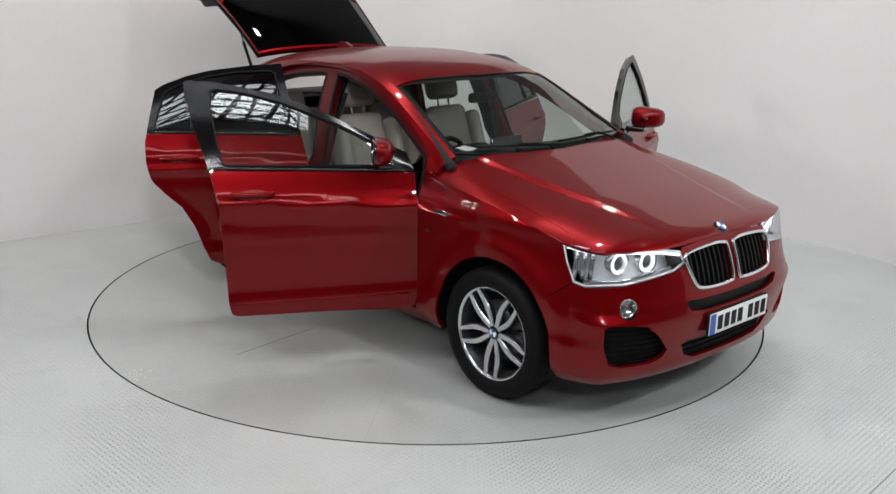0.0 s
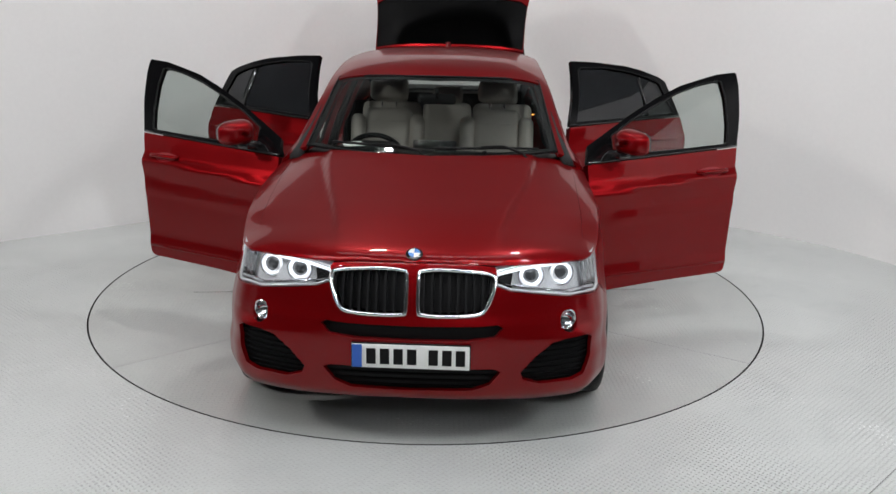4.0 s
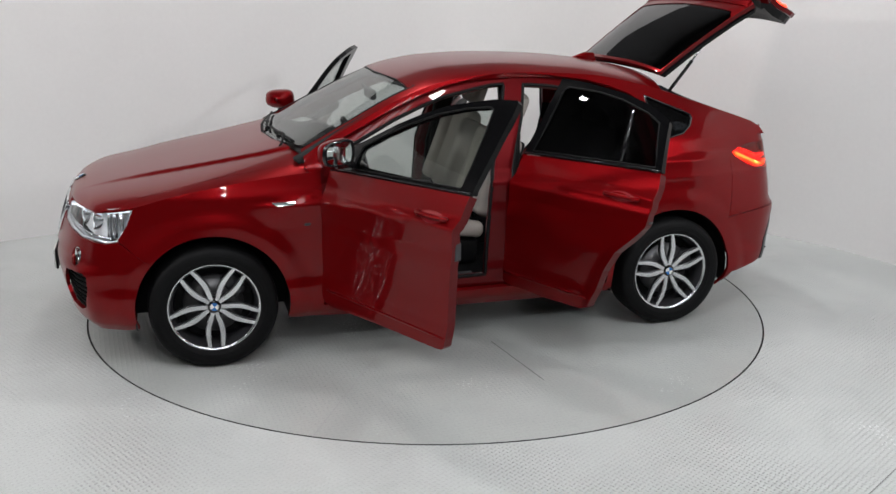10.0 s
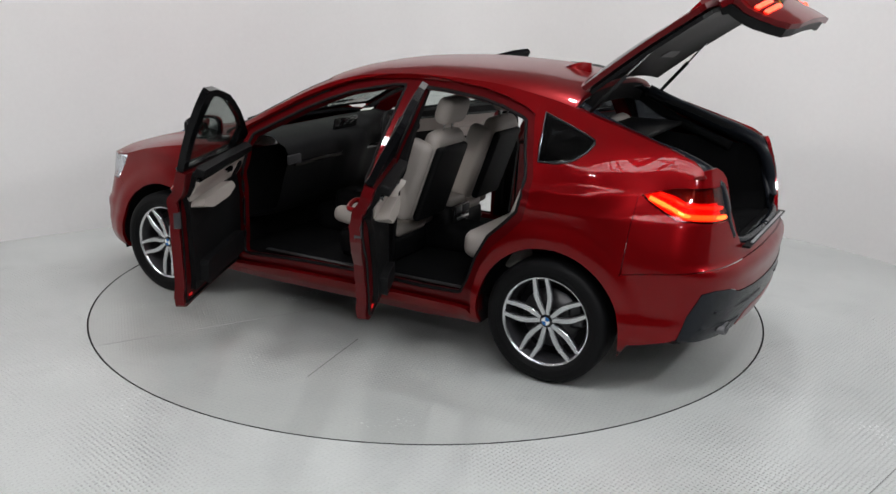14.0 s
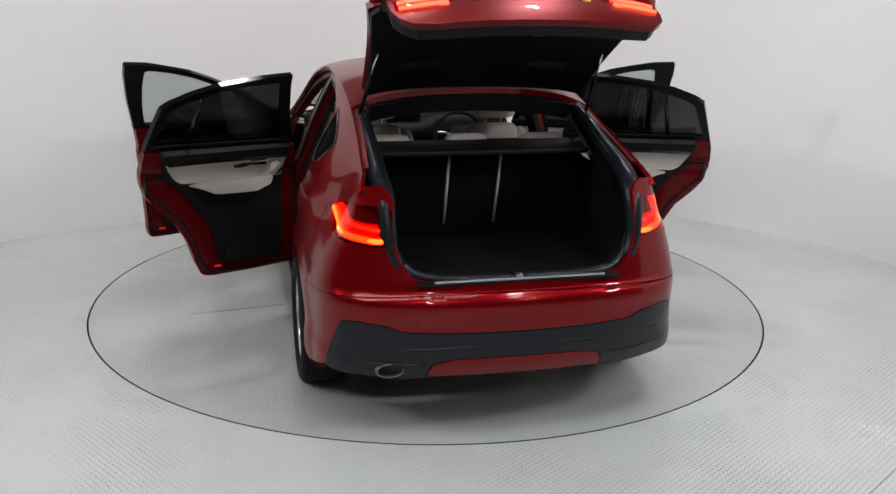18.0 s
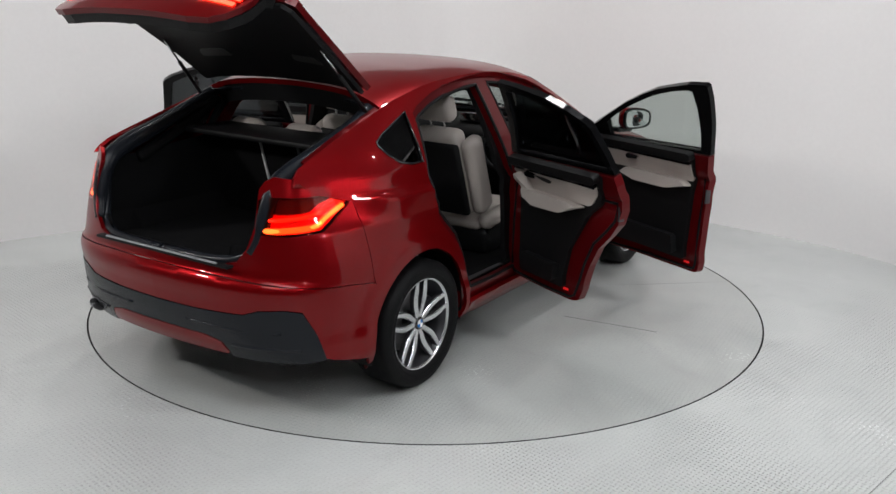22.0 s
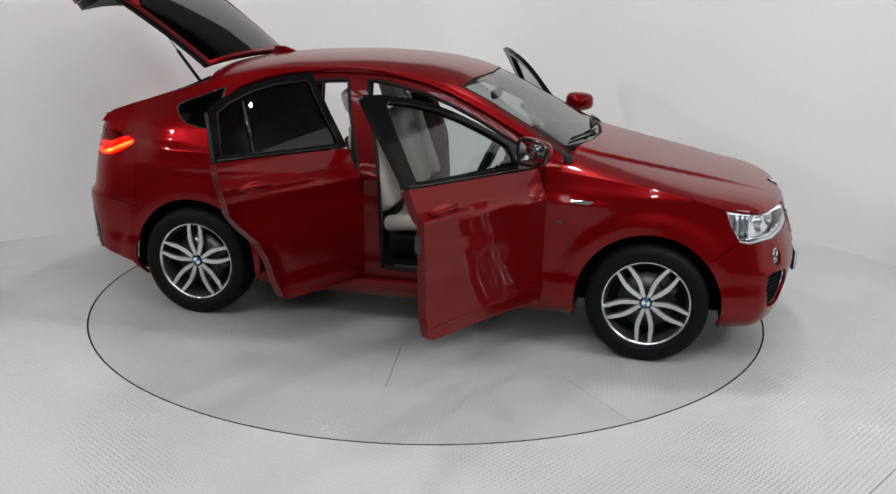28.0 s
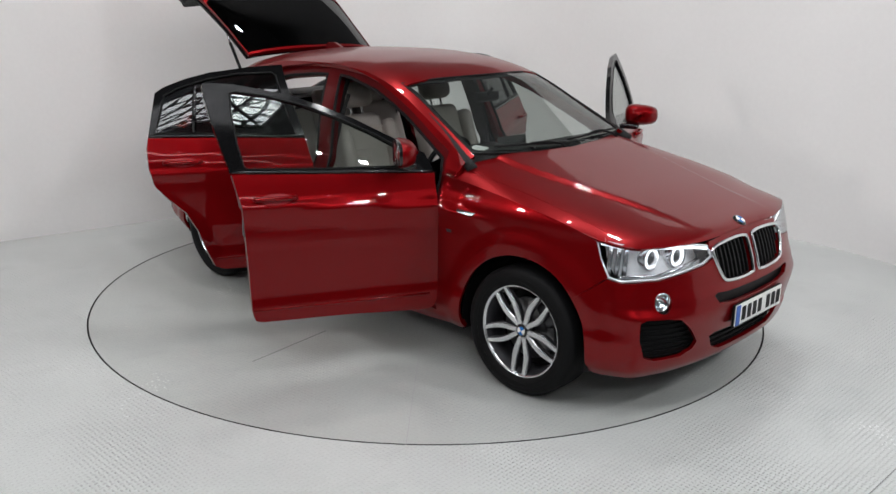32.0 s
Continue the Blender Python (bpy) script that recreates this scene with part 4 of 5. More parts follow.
red_poly = [(sr(0.0), 0.757)] + rb_half[1:] + dark
rear_bumper = sheet("rear_bumper", tail_full(red_poly), around, RED, car, 0.02, 0.025, (), "red rear bumper")
dark_half = [(sr(0.0), 0.574)] + [(a, b - 0.004) for a, b in reversed(dark[1:-1])] + [(sr(0.868), 0.37), (sr(0.80), 0.352), (sr(0.55), 0.335), (sr(0.44), 0.338), (sr(0.435), 0.375), (sr(0.405), 0.425), (sr(0.3), 0.447), (sr(0.0), 0.45)]
sheet("lower_trim", tail_full(dark_half), lambda s, z: around(s, z, -0.004), TRIM, rear_bumper, 0.02, 0.03, (), "dark grey lower bumper trim")
ins = [(sr(0.0), 0.446), (sr(0.3), 0.443), (sr(0.398), 0.422), (sr(0.428), 0.372), (sr(0.42), 0.352), (sr(0.0), 0.352)]
sheet("bumper_insert", tail_full(ins), lambda s, z: around(s, z, -0.006), RED, rear_bumper, 0.02, 0.03, (), "red bumper insert")
ex = lathe("exhaust_tip", [(0.036, 0.05), (0.038, -0.035), (0.041, -0.04), (0.044, -0.035), (0.044, 0.05)], STEEL, rear_bumper, 28, "dark chrome oval exhaust tip", "x")
eb = lathe("exhaust_bore", [(0.0, 0.03), (0.036, 0.03)], BLACK, rear_bumper, 20, "", "x")
for o in (ex, eb):
    o.data.transform(Matrix.Translation((-2.247, 0.59, 0.39)) @ Matrix.Diagonal((1, 1.5, 0.78, 1)))

for sg in (1, -1):
    for z, y0, y1 in ((0.50, 0.20, 0.72), (0.415, 0.46, 0.80)):
        tube("trim_ridge", smooth_path([around(sr(y) if sg > 0 else END - sr(y), z + 0.03 * abs(y - 0.5), -0.003) for y in (y0, 0.5 * (y0 + y1), y1)], 5), 0.008, TRIM, rear_bumper, 6)

# boot: lining, floor, shelf, seat backs, seal
bl_v, bl_f = [], []
for i, (x, yb, yt, zb, zt) in enumerate(((-1.12, 0.55, 0.60, 0.76, 1.24), (-1.6, 0.55, 0.60, 0.76, 1.20), (-2.0, 0.53, 0.60, 0.765, 1.17), (-2.11, 0.5, 0.585, 0.785, 1.165), (-2.215, 0.47, 0.55, 0.798, 0.90), (-2.265, 0.40, 0.44, 0.798, 0.82))):
    bl_v += [(x, yt, zt), (x, yt - 0.005, zb + 0.1), (x, yb, zb), (x, -yb, zb), (x, -yt + 0.005, zb + 0.1), (x, -yt, zt)]
    if i:
        a, b = (i - 1) * 6, i * 6
        bl_f += [(a + j, a + j + 1, b + j + 1, b + j) for j in range(5)]
boot = mesh_ob("boot_lining", bl_v, bl_f, CARPET, car, "black boot lining", False)
BRUSHED = mat("brushed_steel", (0.55, 0.56, 0.58), 0.4, 0.7, 0, 0.05, 150, 0.1)
part("boot_sill", rbox(0.115, 0.95, 0.014, 0.006, 2, (-2.278, 0, 0.806)), BLACK, boot, "black loading sill")
part("sill_edge", rbox(0.014, 0.80, 0.008, 0.003, 2, (-2.326, 0, 0.8165)), BRUSHED, boot, "bright steel edge strip")
part("sill_strip", rbox(0.034, 0.74, 0.006, 0.002, 1, (-2.275, 0, 0.8155)), BRUSHED, boot, "ribbed steel strip")
for i in range(27):
    part("sill_rib", rbox(0.030, 0.009, 0.004, 0.0015, 1, (-2.275, -0.338 + 0.026 * i, 0.8195)), BLACK, boot)
part("boot_divider", rbox(0.03, 1.16, 0.56, 0.012, 2, (-1.395, 0, 1.0), Matrix.Rotation(radians(-15), 4, "Y")), CARPET, boot, "black rear seat backs seen from the boot")
for y in (-0.14, 0.14):
    tube("latch_strip", [(-1.372, y, 0.83), (-1.478, y, 1.22)], 0.008, mat("grey_rail", (0.5, 0.5, 0.5), 0.5), boot, 6)
shelf = part("parcel_shelf", rbox(0.34, 1.14, 0.03, 0.012, 2, (-1.47, 0, 1.265)), BLACK, car, "dark grey parcel shelf")
part("shelf_edge", rbox(0.03, 1.1, 0.022, 0.01, 2, (-1.305, 0, 1.262)), mat("grey_strip", (0.45, 0.44, 0.43), 0.5), shelf)
for sg in (1, -1):
    rim = smooth_path([(-2.30, sg * 0.02, 0.812), (-2.28, sg * 0.36, 0.815), (-2.235, sg * 0.50, 0.85), (-2.19, sg * 0.565, 0.95), (-2.14, sg * 0.595, 1.1), (-2.06, sg * 0.61, 1.205), (-1.8, sg * 0.615, 1.285), (-1.6, sg * 0.615, 1.345), (-1.42, sg * 0.60, 1.43), (-1.36, sg * 0.5, 1.485), (-1.34, 0.0, 1.52)], 5)
    tube("boot_seal", rim, 0.024, TRIM, boot, 10, False, "black rubber boot seal")
    tube("side_trim", smooth_path([(-2.245, sg * 0.545, 0.87), (-2.215, sg * 0.578, 0.95), (-2.185, sg * 0.588, 1.06), (-2.13, sg * 0.592, 1.165), (-2.0, sg * 0.60, 1.235), (-1.8, sg * 0.60, 1.30), (-1.55, sg * 0.592, 1.395), (-1.41, sg * 0.57, 1.465)], 5),
         [0.03 + 0.018 * math.sin(math.pi * i / 35) for i in range(36)], TRIM, boot, 12, False, "thick dark trim beside the boot opening")
    gut = []
    for x, y, z in ((-2.03, 0.605, 1.19), (-1.9, 0.61, 1.25), (-1.7, 0.615, 1.325), (-1.5, 0.61, 1.395), (-1.40, 0.60, 1.435)):
        gut.append((x, sg * y, z))
    tube("gutter_trim", smooth_path(gut, 4), 0.03, BLACK, boot, 8, False, "black side gutter trim")
    tube("inner_pillar", smooth_path([(-1.95, sg * 0.585, 1.15), (-1.8, sg * 0.60, 1.20), (-1.5, sg * 0.62, 1.32), (-1.35, sg * 0.60, 1.42)], 4), 0.032, CARPET, boot, 8)

# ---- tailgate, raised about its hinge
HINGE_X, HINGE_Z, TG_UP = -1.335, 1.59, 55.0
TG = Matrix.Translation((0.05, 0, -0.02)) @ Matrix.Translation((HINGE_X, 0, HINGE_Z)) @ Matrix.Rotation(radians(TG_UP), 4, "Y") @ Matrix.Translation((-HINGE_X, 0, -HINGE_Z))
y_tg = curve1([-1.40, -1.7, -1.95, -2.12], [0.585, 0.60, 0.625, 0.655])
tgh = [(x, y_tg(x)) for x in np.linspace(-1.405, -2.10, 14)]
tg_top = tgh + [(-2.125, 0.6), (-2.15, 0.3), (-2.155, 0), (-2.15, -0.3), (-2.125, -0.6)] + [(a, -b) for a, b in reversed(tgh)]
gw = [(-1.425, 0.579), (-1.7, 0.597), (-1.95, 0.62), (-2.0, 0.57), (-2.03, 0.0)]
gwin = gw + [(a, -b) for a, b in reversed(gw[:-1])] + [(-1.428, -0.25), (-1.425, 0), (-1.428, 0.25)]


def tail_face(y, z):
    """The tailgate's upright face by y and z, tucked in under the spoiler lip."""
    x = lower(sr(abs(y)), z)[0] if abs(y) < 0.9 else -2.0
    return (x - 0.004 + 0.05 * smooth01(1.16, 1.22, z) - 0.02 * smooth01(1.06, 1.14, z), y, z)


fh = [(0.0, 1.21), (0.35, 1.21), (0.60, 1.205), (0.655, 1.185), (0.60, 1.15), (0.592, 1.0), (0.57, 0.93), (0.52, 0.875), (0.42, 0.85), (0, 0.845)]
tg_face = fh + [(-a, b) for a, b in reversed(fh) if a > 0]
tailgate = sheets("tailgate", [(tg_top, crown, [gwin]), (tg_face, tail_face, ())], RED, car, "raised red tailgate with dark lining", 0.03, 0.03)
tailgate.data.materials.append(RED_DARK)
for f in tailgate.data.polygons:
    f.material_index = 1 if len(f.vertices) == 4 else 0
tailgate.matrix_local = TG
rw = sheet("rear_window", gwin, lambda x, y: crown(x, y, 0.006), PRIVACY, tailgate, 0.004, 0.05, (), "dark rear window")
spl = [(-2.06, 0.64), (-2.12, 0.62), (-2.165, 0.3), (-2.172, 0), (-2.165, -0.3), (-2.12, -0.62), (-2.06, -0.64), (-2.075, -0.3), (-2.08, 0), (-2.075, 0.3)]
sheet("spoiler_lip", spl, lambda x, y: (x, y, crown(-2.06, y)[2] - 0.18 * (-2.06 - x) + 0.006), RED, tailgate, 0.03, 0.03, (), "red spoiler lip")
# lining on the inner side
lin_h = [(-1.41, 0.0), (-1.412, 0.577), (-1.7, 0.592), (-1.95, 0.618), (-2.08, 0.635), (-2.12, 0.6), (-2.135, 0.0)]
lin = lin_h + [(a, -b) for a, b in reversed(lin_h[1:-1])]
sheet("tailgate_lining", lin, lambda x, y: crown(x, y, 0.05), BLACK, tailgate, 0.02, 0.05, (), "black plastic tailgate lining")
lf_h = [(0.0, 1.20), (0.60, 1.19), (0.585, 1.0), (0.555, 0.935), (0.505, 0.88), (0.40, 0.86), (0, 0.855)]
sheet("lower_lining", lf_h + [(-a, b) for a, b in reversed(lf_h) if a > 0], lambda y, z: (tail_face(y, z)[0] + 0.036, y, z), BLACK, tailgate, 0.05, 0.05, (), "black lower lining")
part("latch", rbox(0.03, 0.05, 0.03, 0.006, 2, (-2.25, 0, 0.872)), STEEL, tailgate, "steel latch")
for y in (-0.33, 0.33):
    sheet("grab_recess", rpoly([(-1.60, y - 0.11), (-1.60, y + 0.11), (-1.66, y + 0.09), (-1.66, y - 0.09)]), lambda x, y: crown(x, y, 0.072), mat("grey_recess", (0.02, 0.02, 0.02), 0.4), tailgate, 0.006, 0.05)
for sg in (1, -1):
    o = [(sg * a, b) for a, b in ((0.575, 1.13), (0.575, 0.985), (0.40, 0.985), (0.31, 1.03), (0.34, 1.10), (0.45, 1.13))]
    tl = sheet("gate_lamp", o, lambda y, z: (tail_face(y, z)[0] - 0.005, y, z), REDLENS, tailgate, 0.004, 0.04, (), "red lamp on the tailgate")
    tl.visible_shadow = False
    for z in (0.997, 1.045):
        tube("gate_light_bar", [(tail_face(sg * y, z)[0] - 0.002, sg * y, z) for y in (0.56, 0.48, 0.40, 0.36)], 0.014, REAR_RED, tailgate, 6)
yp = part("rear_number_plate", rbox(0.008, 0.52, 0.112, 0.006, 2, (-2.302, 0, 1.035), Matrix.Rotation(radians(-12), 4, "Y")), mat("plate_yellow", (0.75, 0.52, 0.02), 0.35, 0, 0.3), tailgate, "yellow number plate with dark bars")
for y in (-0.2, -0.13, -0.06, 0.01, 0.10, 0.17, 0.24):
    part("plate_bar", rbox(0.003, 0.042, 0.074, 0.001, 1, (-2.307, y, 1.035), Matrix.Rotation(radians(-12), 4, "Y")), BLACK, tailgate)
# struts hold the tailgate up
for sg in (1, -1):
    a, b = Vector((-1.47, sg * 0.605, 1.45)), Vector((-1.75, sg * 0.56, 1.77))
    st = tube("gas_strut", [a, a.lerp(b, 0.6)], 0.011, BLACK, car, 10, False, "black gas strut")
    tube("strut_rod", [a.lerp(b, 0.55), b], 0.006, CHROME, st, 8)
sheet("header_trim", [(-0.58, 0.0), (0.58, 0.0), (0.54, 0.11), (-0.54, 0.11)], lambda y, d: (-1.385 + 0.3 * d, y, crown(-1.39, y)[2] - 0.02 - d), BLACK, car, 0.02, 0.05, (), "black header trim over the boot")
for sg in (1, -1):
    fl = [(x, sg * (y_rail(x) - 0.001)) for x in np.linspace(-1.40, -2.0, 12)] + [(x, sg * (y_rail(x) - 0.035)) for x in np.linspace(-2.0, -1.40, 12)]
    sheet("body_flange", fl, lambda x, y: crown(x, y, 0.012 + 0.5 * max(0, y_rail(x) - 0.03 - abs(y))), RED_DARK, car, 0.015, 0.03, (), "red body edge round the boot opening")
    gp = [(x, sg * 0.622) for x in np.linspace(-1.40, -2.05, 10)] + [(x, sg * 0.56) for x in np.linspace(-2.05, -1.40, 10)]
    sheet("gutter", gp, lambda x, y: crown(x, y, 0.05), BLACK, boot, 0.03, 0.04, (), "black side gutter")
fin = mesh_ob("roof_fin", *(lambda L: (L, [(0, 1, 2), (0, 2, 3), (4, 6, 5), (4, 7, 6), (0, 4, 5, 1), (1, 5, 6, 2), (2, 6, 7, 3)]))(
    [(-1.0, 0.004, 1.60), (-1.16, 0.022, 1.655), (-1.225, 0.012, 1.653), (-1.235, 0.04, 1.575), (-1.0, -0.004, 1.60), (-1.16, -0.022, 1.655), (-1.225, -0.012, 1.653), (-1.235, -0.04, 1.575)]), RED, car, "red roof fin aerial")


# ---- doors: built shut, then swung out on their hinges
def swing(hx, hy, deg, sg):
    return Matrix.Translation((hx, sg * hy, 0)) @ Matrix.Rotation(radians(-sg * deg), 4, "Z") @ Matrix.Translation((-hx, -sg * hy, 0))


def pod(name, prof, w, h, cy, cz, material, parent, label=""):
    """A rounded shell along x: prof is (x, size) rows of a soft rectangle, lower towards its outer end."""
    n = 40
    verts, faces = [], []
    for x, k in prof:
        for i in range(n):
            a = 2 * math.pi * i / n
            u = math.copysign(abs(math.cos(a)) ** 0.6, math.cos(a))
            v = math.copysign(abs(math.sin(a)) ** 0.6, math.sin(a))
            verts.append((x - 0.12 * (cy + u * w / 2 - 0.95), cy + u * k * w / 2, cz + v * k * h / 2 * (1 - 0.12 * u)))
    for j in range(len(prof) - 1):
        for i in range(n):
            faces.append((j * n + i, (j + 1) * n + i, (j + 1) * n + (i + 1) % n, j * n + (i + 1) % n))
    faces.append(tuple(range(n)) if prof[0][1] < 0.3 else tuple(range((len(prof) - 1) * n, len(prof) * n)))
    return mesh_ob(name, verts, faces, material, parent, label)


def door(kind, sg, outline, hole, hx, deg, trims):
    low = dense(outline, 0.012)
    under = [p for p in low if p[1] < z_belt(p[0]) - 0.006]
    k = max(range(len(under)), key=lambda i: math.dist(under[i], under[i - 1]))
    under = under[k:] + under[:k]
    (xa, _), (xb, _) = under[-1], under[0]
    line = [(xa + (xb - xa) * i / 20, z_belt(xa + (xb - xa) * i / 20) - 0.006) for i in range(21)]
    lp = shrink(under[::2] + line, 0.003)
    d = mirrored_if(sg, sheet(kind, lp, side, RED, car, 0.052, 0.026, (), "open red door"))
    d.data.materials.append(RED_DARK)
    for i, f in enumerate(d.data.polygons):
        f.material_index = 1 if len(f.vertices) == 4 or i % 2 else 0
    over = [p for p in low if p[1] > z_belt(p[0])]
    k = max(range(len(over)), key=lambda i: math.dist(over[i], over[i - 1]))
    over = over[k:] + over[:k]
    (xa, _), (xb, _) = over[-1], over[0]
    upoly = over[::2] + [(xa + (xb - xa) * i / 20, z_belt(xa + (xb - xa) * i / 20) - 0.003) for i in range(21)]
    fr = mirrored_if(sg, sheet("window_frame", upoly, side_in(0.004), FRAME, d, 0.035, 0.03, [hole], "black window frame"))
    gl = mirrored_if(sg, sheet("window", hole, side_in(0.016), CLEAR if kind == "front_door" else PRIVACY, d, 0.004, 0.06, (), "clear door glass" if kind == "front_door" else "dark privacy glass"))
    gl.visible_shadow = False
    mirrored_if(sg, tube("window_seal", [side(x, z, 0.006) for x, z in hole], 0.006, BLACK, d, 6, True))
    at_belt = [x for x, z in dense(outline, 0.01) if abs(z - z_belt(x)) < 0.012]
    bx = [(x, z_belt(x) + 0.003) for x in np.linspace(max(at_belt) - 0.01, min(at_belt) + 0.012, 14)]
    mirrored_if(sg, tube("belt_strip", [side(x, z, -0.002) for x, z in bx], 0.007, GLOSSB, d, 6))
    for nm, poly, ins, th, mt, lb in trims:
        mirrored_if(sg, sheet(nm, rpoly(poly), side_in(ins), mt, d, th, 0.05, (), lb))
    d.matrix_local = swing(hx, 0.90 if kind == "front_door" else 0.922, deg, sg)
    return d


def handle(d, sg, x, z):
    p = [side(x + a, z + b, -o) for a, b, o in ((0.10, 0.0, 0.004), (0.085, 0.002, 0.026), (0.03, 0.004, 0.036), (-0.05, 0.004, 0.036), (-0.095, 0.002, 0.028), (-0.11, 0, 0.004))]
    h = mirrored_if(sg, tube("door_handle", smooth_path(p, 4), 0.0125, RED, d, 10, False, "red door handle"))
    cup = mirrored_if(sg, sheet("handle_recess", ell(x, z - 0.004, 0.085, 0.026), side_in(-0.0015), RED_IN, d, 0.004, 0.03))
    return h


FH = [(0.60, z_belt(0.6) + 0.016), (0.585, 1.238), (0.45, 1.312), (0.28, 1.39), (0.08, 1.466), (-0.1, 1.512), (-0.24, 1.533), (-0.27, 1.525), (-0.274, 1.43), (-0.258, 1.28), (-0.235, z_belt(-0.2) + 0.03), (-0.22, z_belt(-0.2) + 0.016)]
RH = [(-0.375, z_belt(-0.385) + 0.016), (-0.425, 1.33), (-0.458, 1.515), (-0.485, 1.531), (-0.7, 1.524), (-0.88, 1.496), (-1.05, 1.448), (-1.135, 1.408), (-1.18, 1.27), (-1.205, z_belt(-1.16) + 0.016)]
T_IN = 0.053
ftrim = [("door_lining", [(0.72, 0.43), (0.74, 1.090), (-0.19, 1.110), (-0.15, 0.80), (-0.13, 0.43)], T_IN, 0.03, BLACK, "black door lining"),
         ("top_roll", [(0.73, 1.075), (0.72, 1.125), (-0.21, 1.140), (-0.20, 1.085)], T_IN + 0.02, 0.05, BLACK, "black top roll"),
         ("decor_strip", [(0.7, 1.045), (0.7, 1.07), (-0.18, 1.08), (-0.18, 1.055)], T_IN + 0.03, 0.018, GLOSSB, "gloss black strip"),
         ("leather_panel", [(0.70, 0.925), (0.71, 1.055), (-0.18, 1.07), (-0.17, 0.94)], T_IN + 0.028, 0.012, LEATHER, "cream leather panel"),
         ("armrest", [(0.44, 0.895), (0.38, 0.94), (-0.10, 0.94), (-0.16, 0.91), (0.0, 0.872), (0.3, 0.868)], T_IN + 0.03, 0.075, LEATHER, "cream armrest"),
         ("door_pocket", [(0.62, 0.45), (0.62, 0.58), (-0.06, 0.58), (-0.08, 0.465)], T_IN + 0.028, 0.05, BLACK, "black door pocket"),
         ("speaker", ell(0.61, 0.975, 0.05, 0.05, 14), T_IN + 0.032, 0.014, BLACK, "black speaker grille"),
         ("release_handle", [(0.38, 1.01), (0.38, 1.04), (0.27, 1.035), (0.27, 1.02)], T_IN + 0.05, 0.018, CHROME, "chrome release handle")]
rtrim = [("door_lining", [(-0.40, 0.42), (-0.38, 1.115), (-1.16, 1.145), (-1.12, 0.980), (-1.01, 0.890), (-0.86, 0.66), (-0.81, 0.42)], T_IN, 0.03, BLACK, "black door lining"),
         ("top_roll", [(-0.38, 1.09), (-0.38, 1.140), (-1.17, 1.160), (-1.15, 1.105)], T_IN + 0.02, 0.05, BLACK, "black top roll"),
         ("decor_strip", [(-0.39, 1.06), (-0.39, 1.085), (-1.14, 1.10), (-1.13, 1.075)], T_IN + 0.03, 0.018, GLOSSB, "gloss black strip"),
         ("leather_panel", [(-0.39, 0.935), (-0.385, 1.07), (-1.14, 1.09), (-1.09, 1.0), (-1.04, 0.95)], T_IN + 0.028, 0.012, LEATHER, "cream leather panel"),
         ("armrest", [(-0.50, 0.895), (-0.48, 0.945), (-0.92, 0.95), (-1.0, 0.935), (-0.85, 0.888), (-0.6, 0.878)], T_IN + 0.03, 0.075, LEATHER, "cream armrest"),
         ("pull_handle", [(-0.56, 0.895), (-0.475, 1.035), (-0.445, 1.045), (-0.44, 1.02), (-0.515, 0.885)], T_IN + 0.045, 0.05, LEATHER, "cream pull handle"),
         ("speaker", ell(-0.425, 0.975, 0.032, 0.032, 14), T_IN + 0.036, 0.014, BLACK, "black speaker grille"),
         ("door_pocket", [(-0.46, 0.45), (-0.46, 0.56), (-0.79, 0.56), (-0.77, 0.46)], T_IN + 0.028, 0.045, BLACK, "black door pocket"),
         ("release_handle", [(-0.52, 1.035), (-0.52, 1.06), (-0.62, 1.055), (-0.62, 1.04)], T_IN + 0.05, 0.018, CHROME, "chrome release handle")]
F_OPEN, R_OPEN = 64.5, 63.5
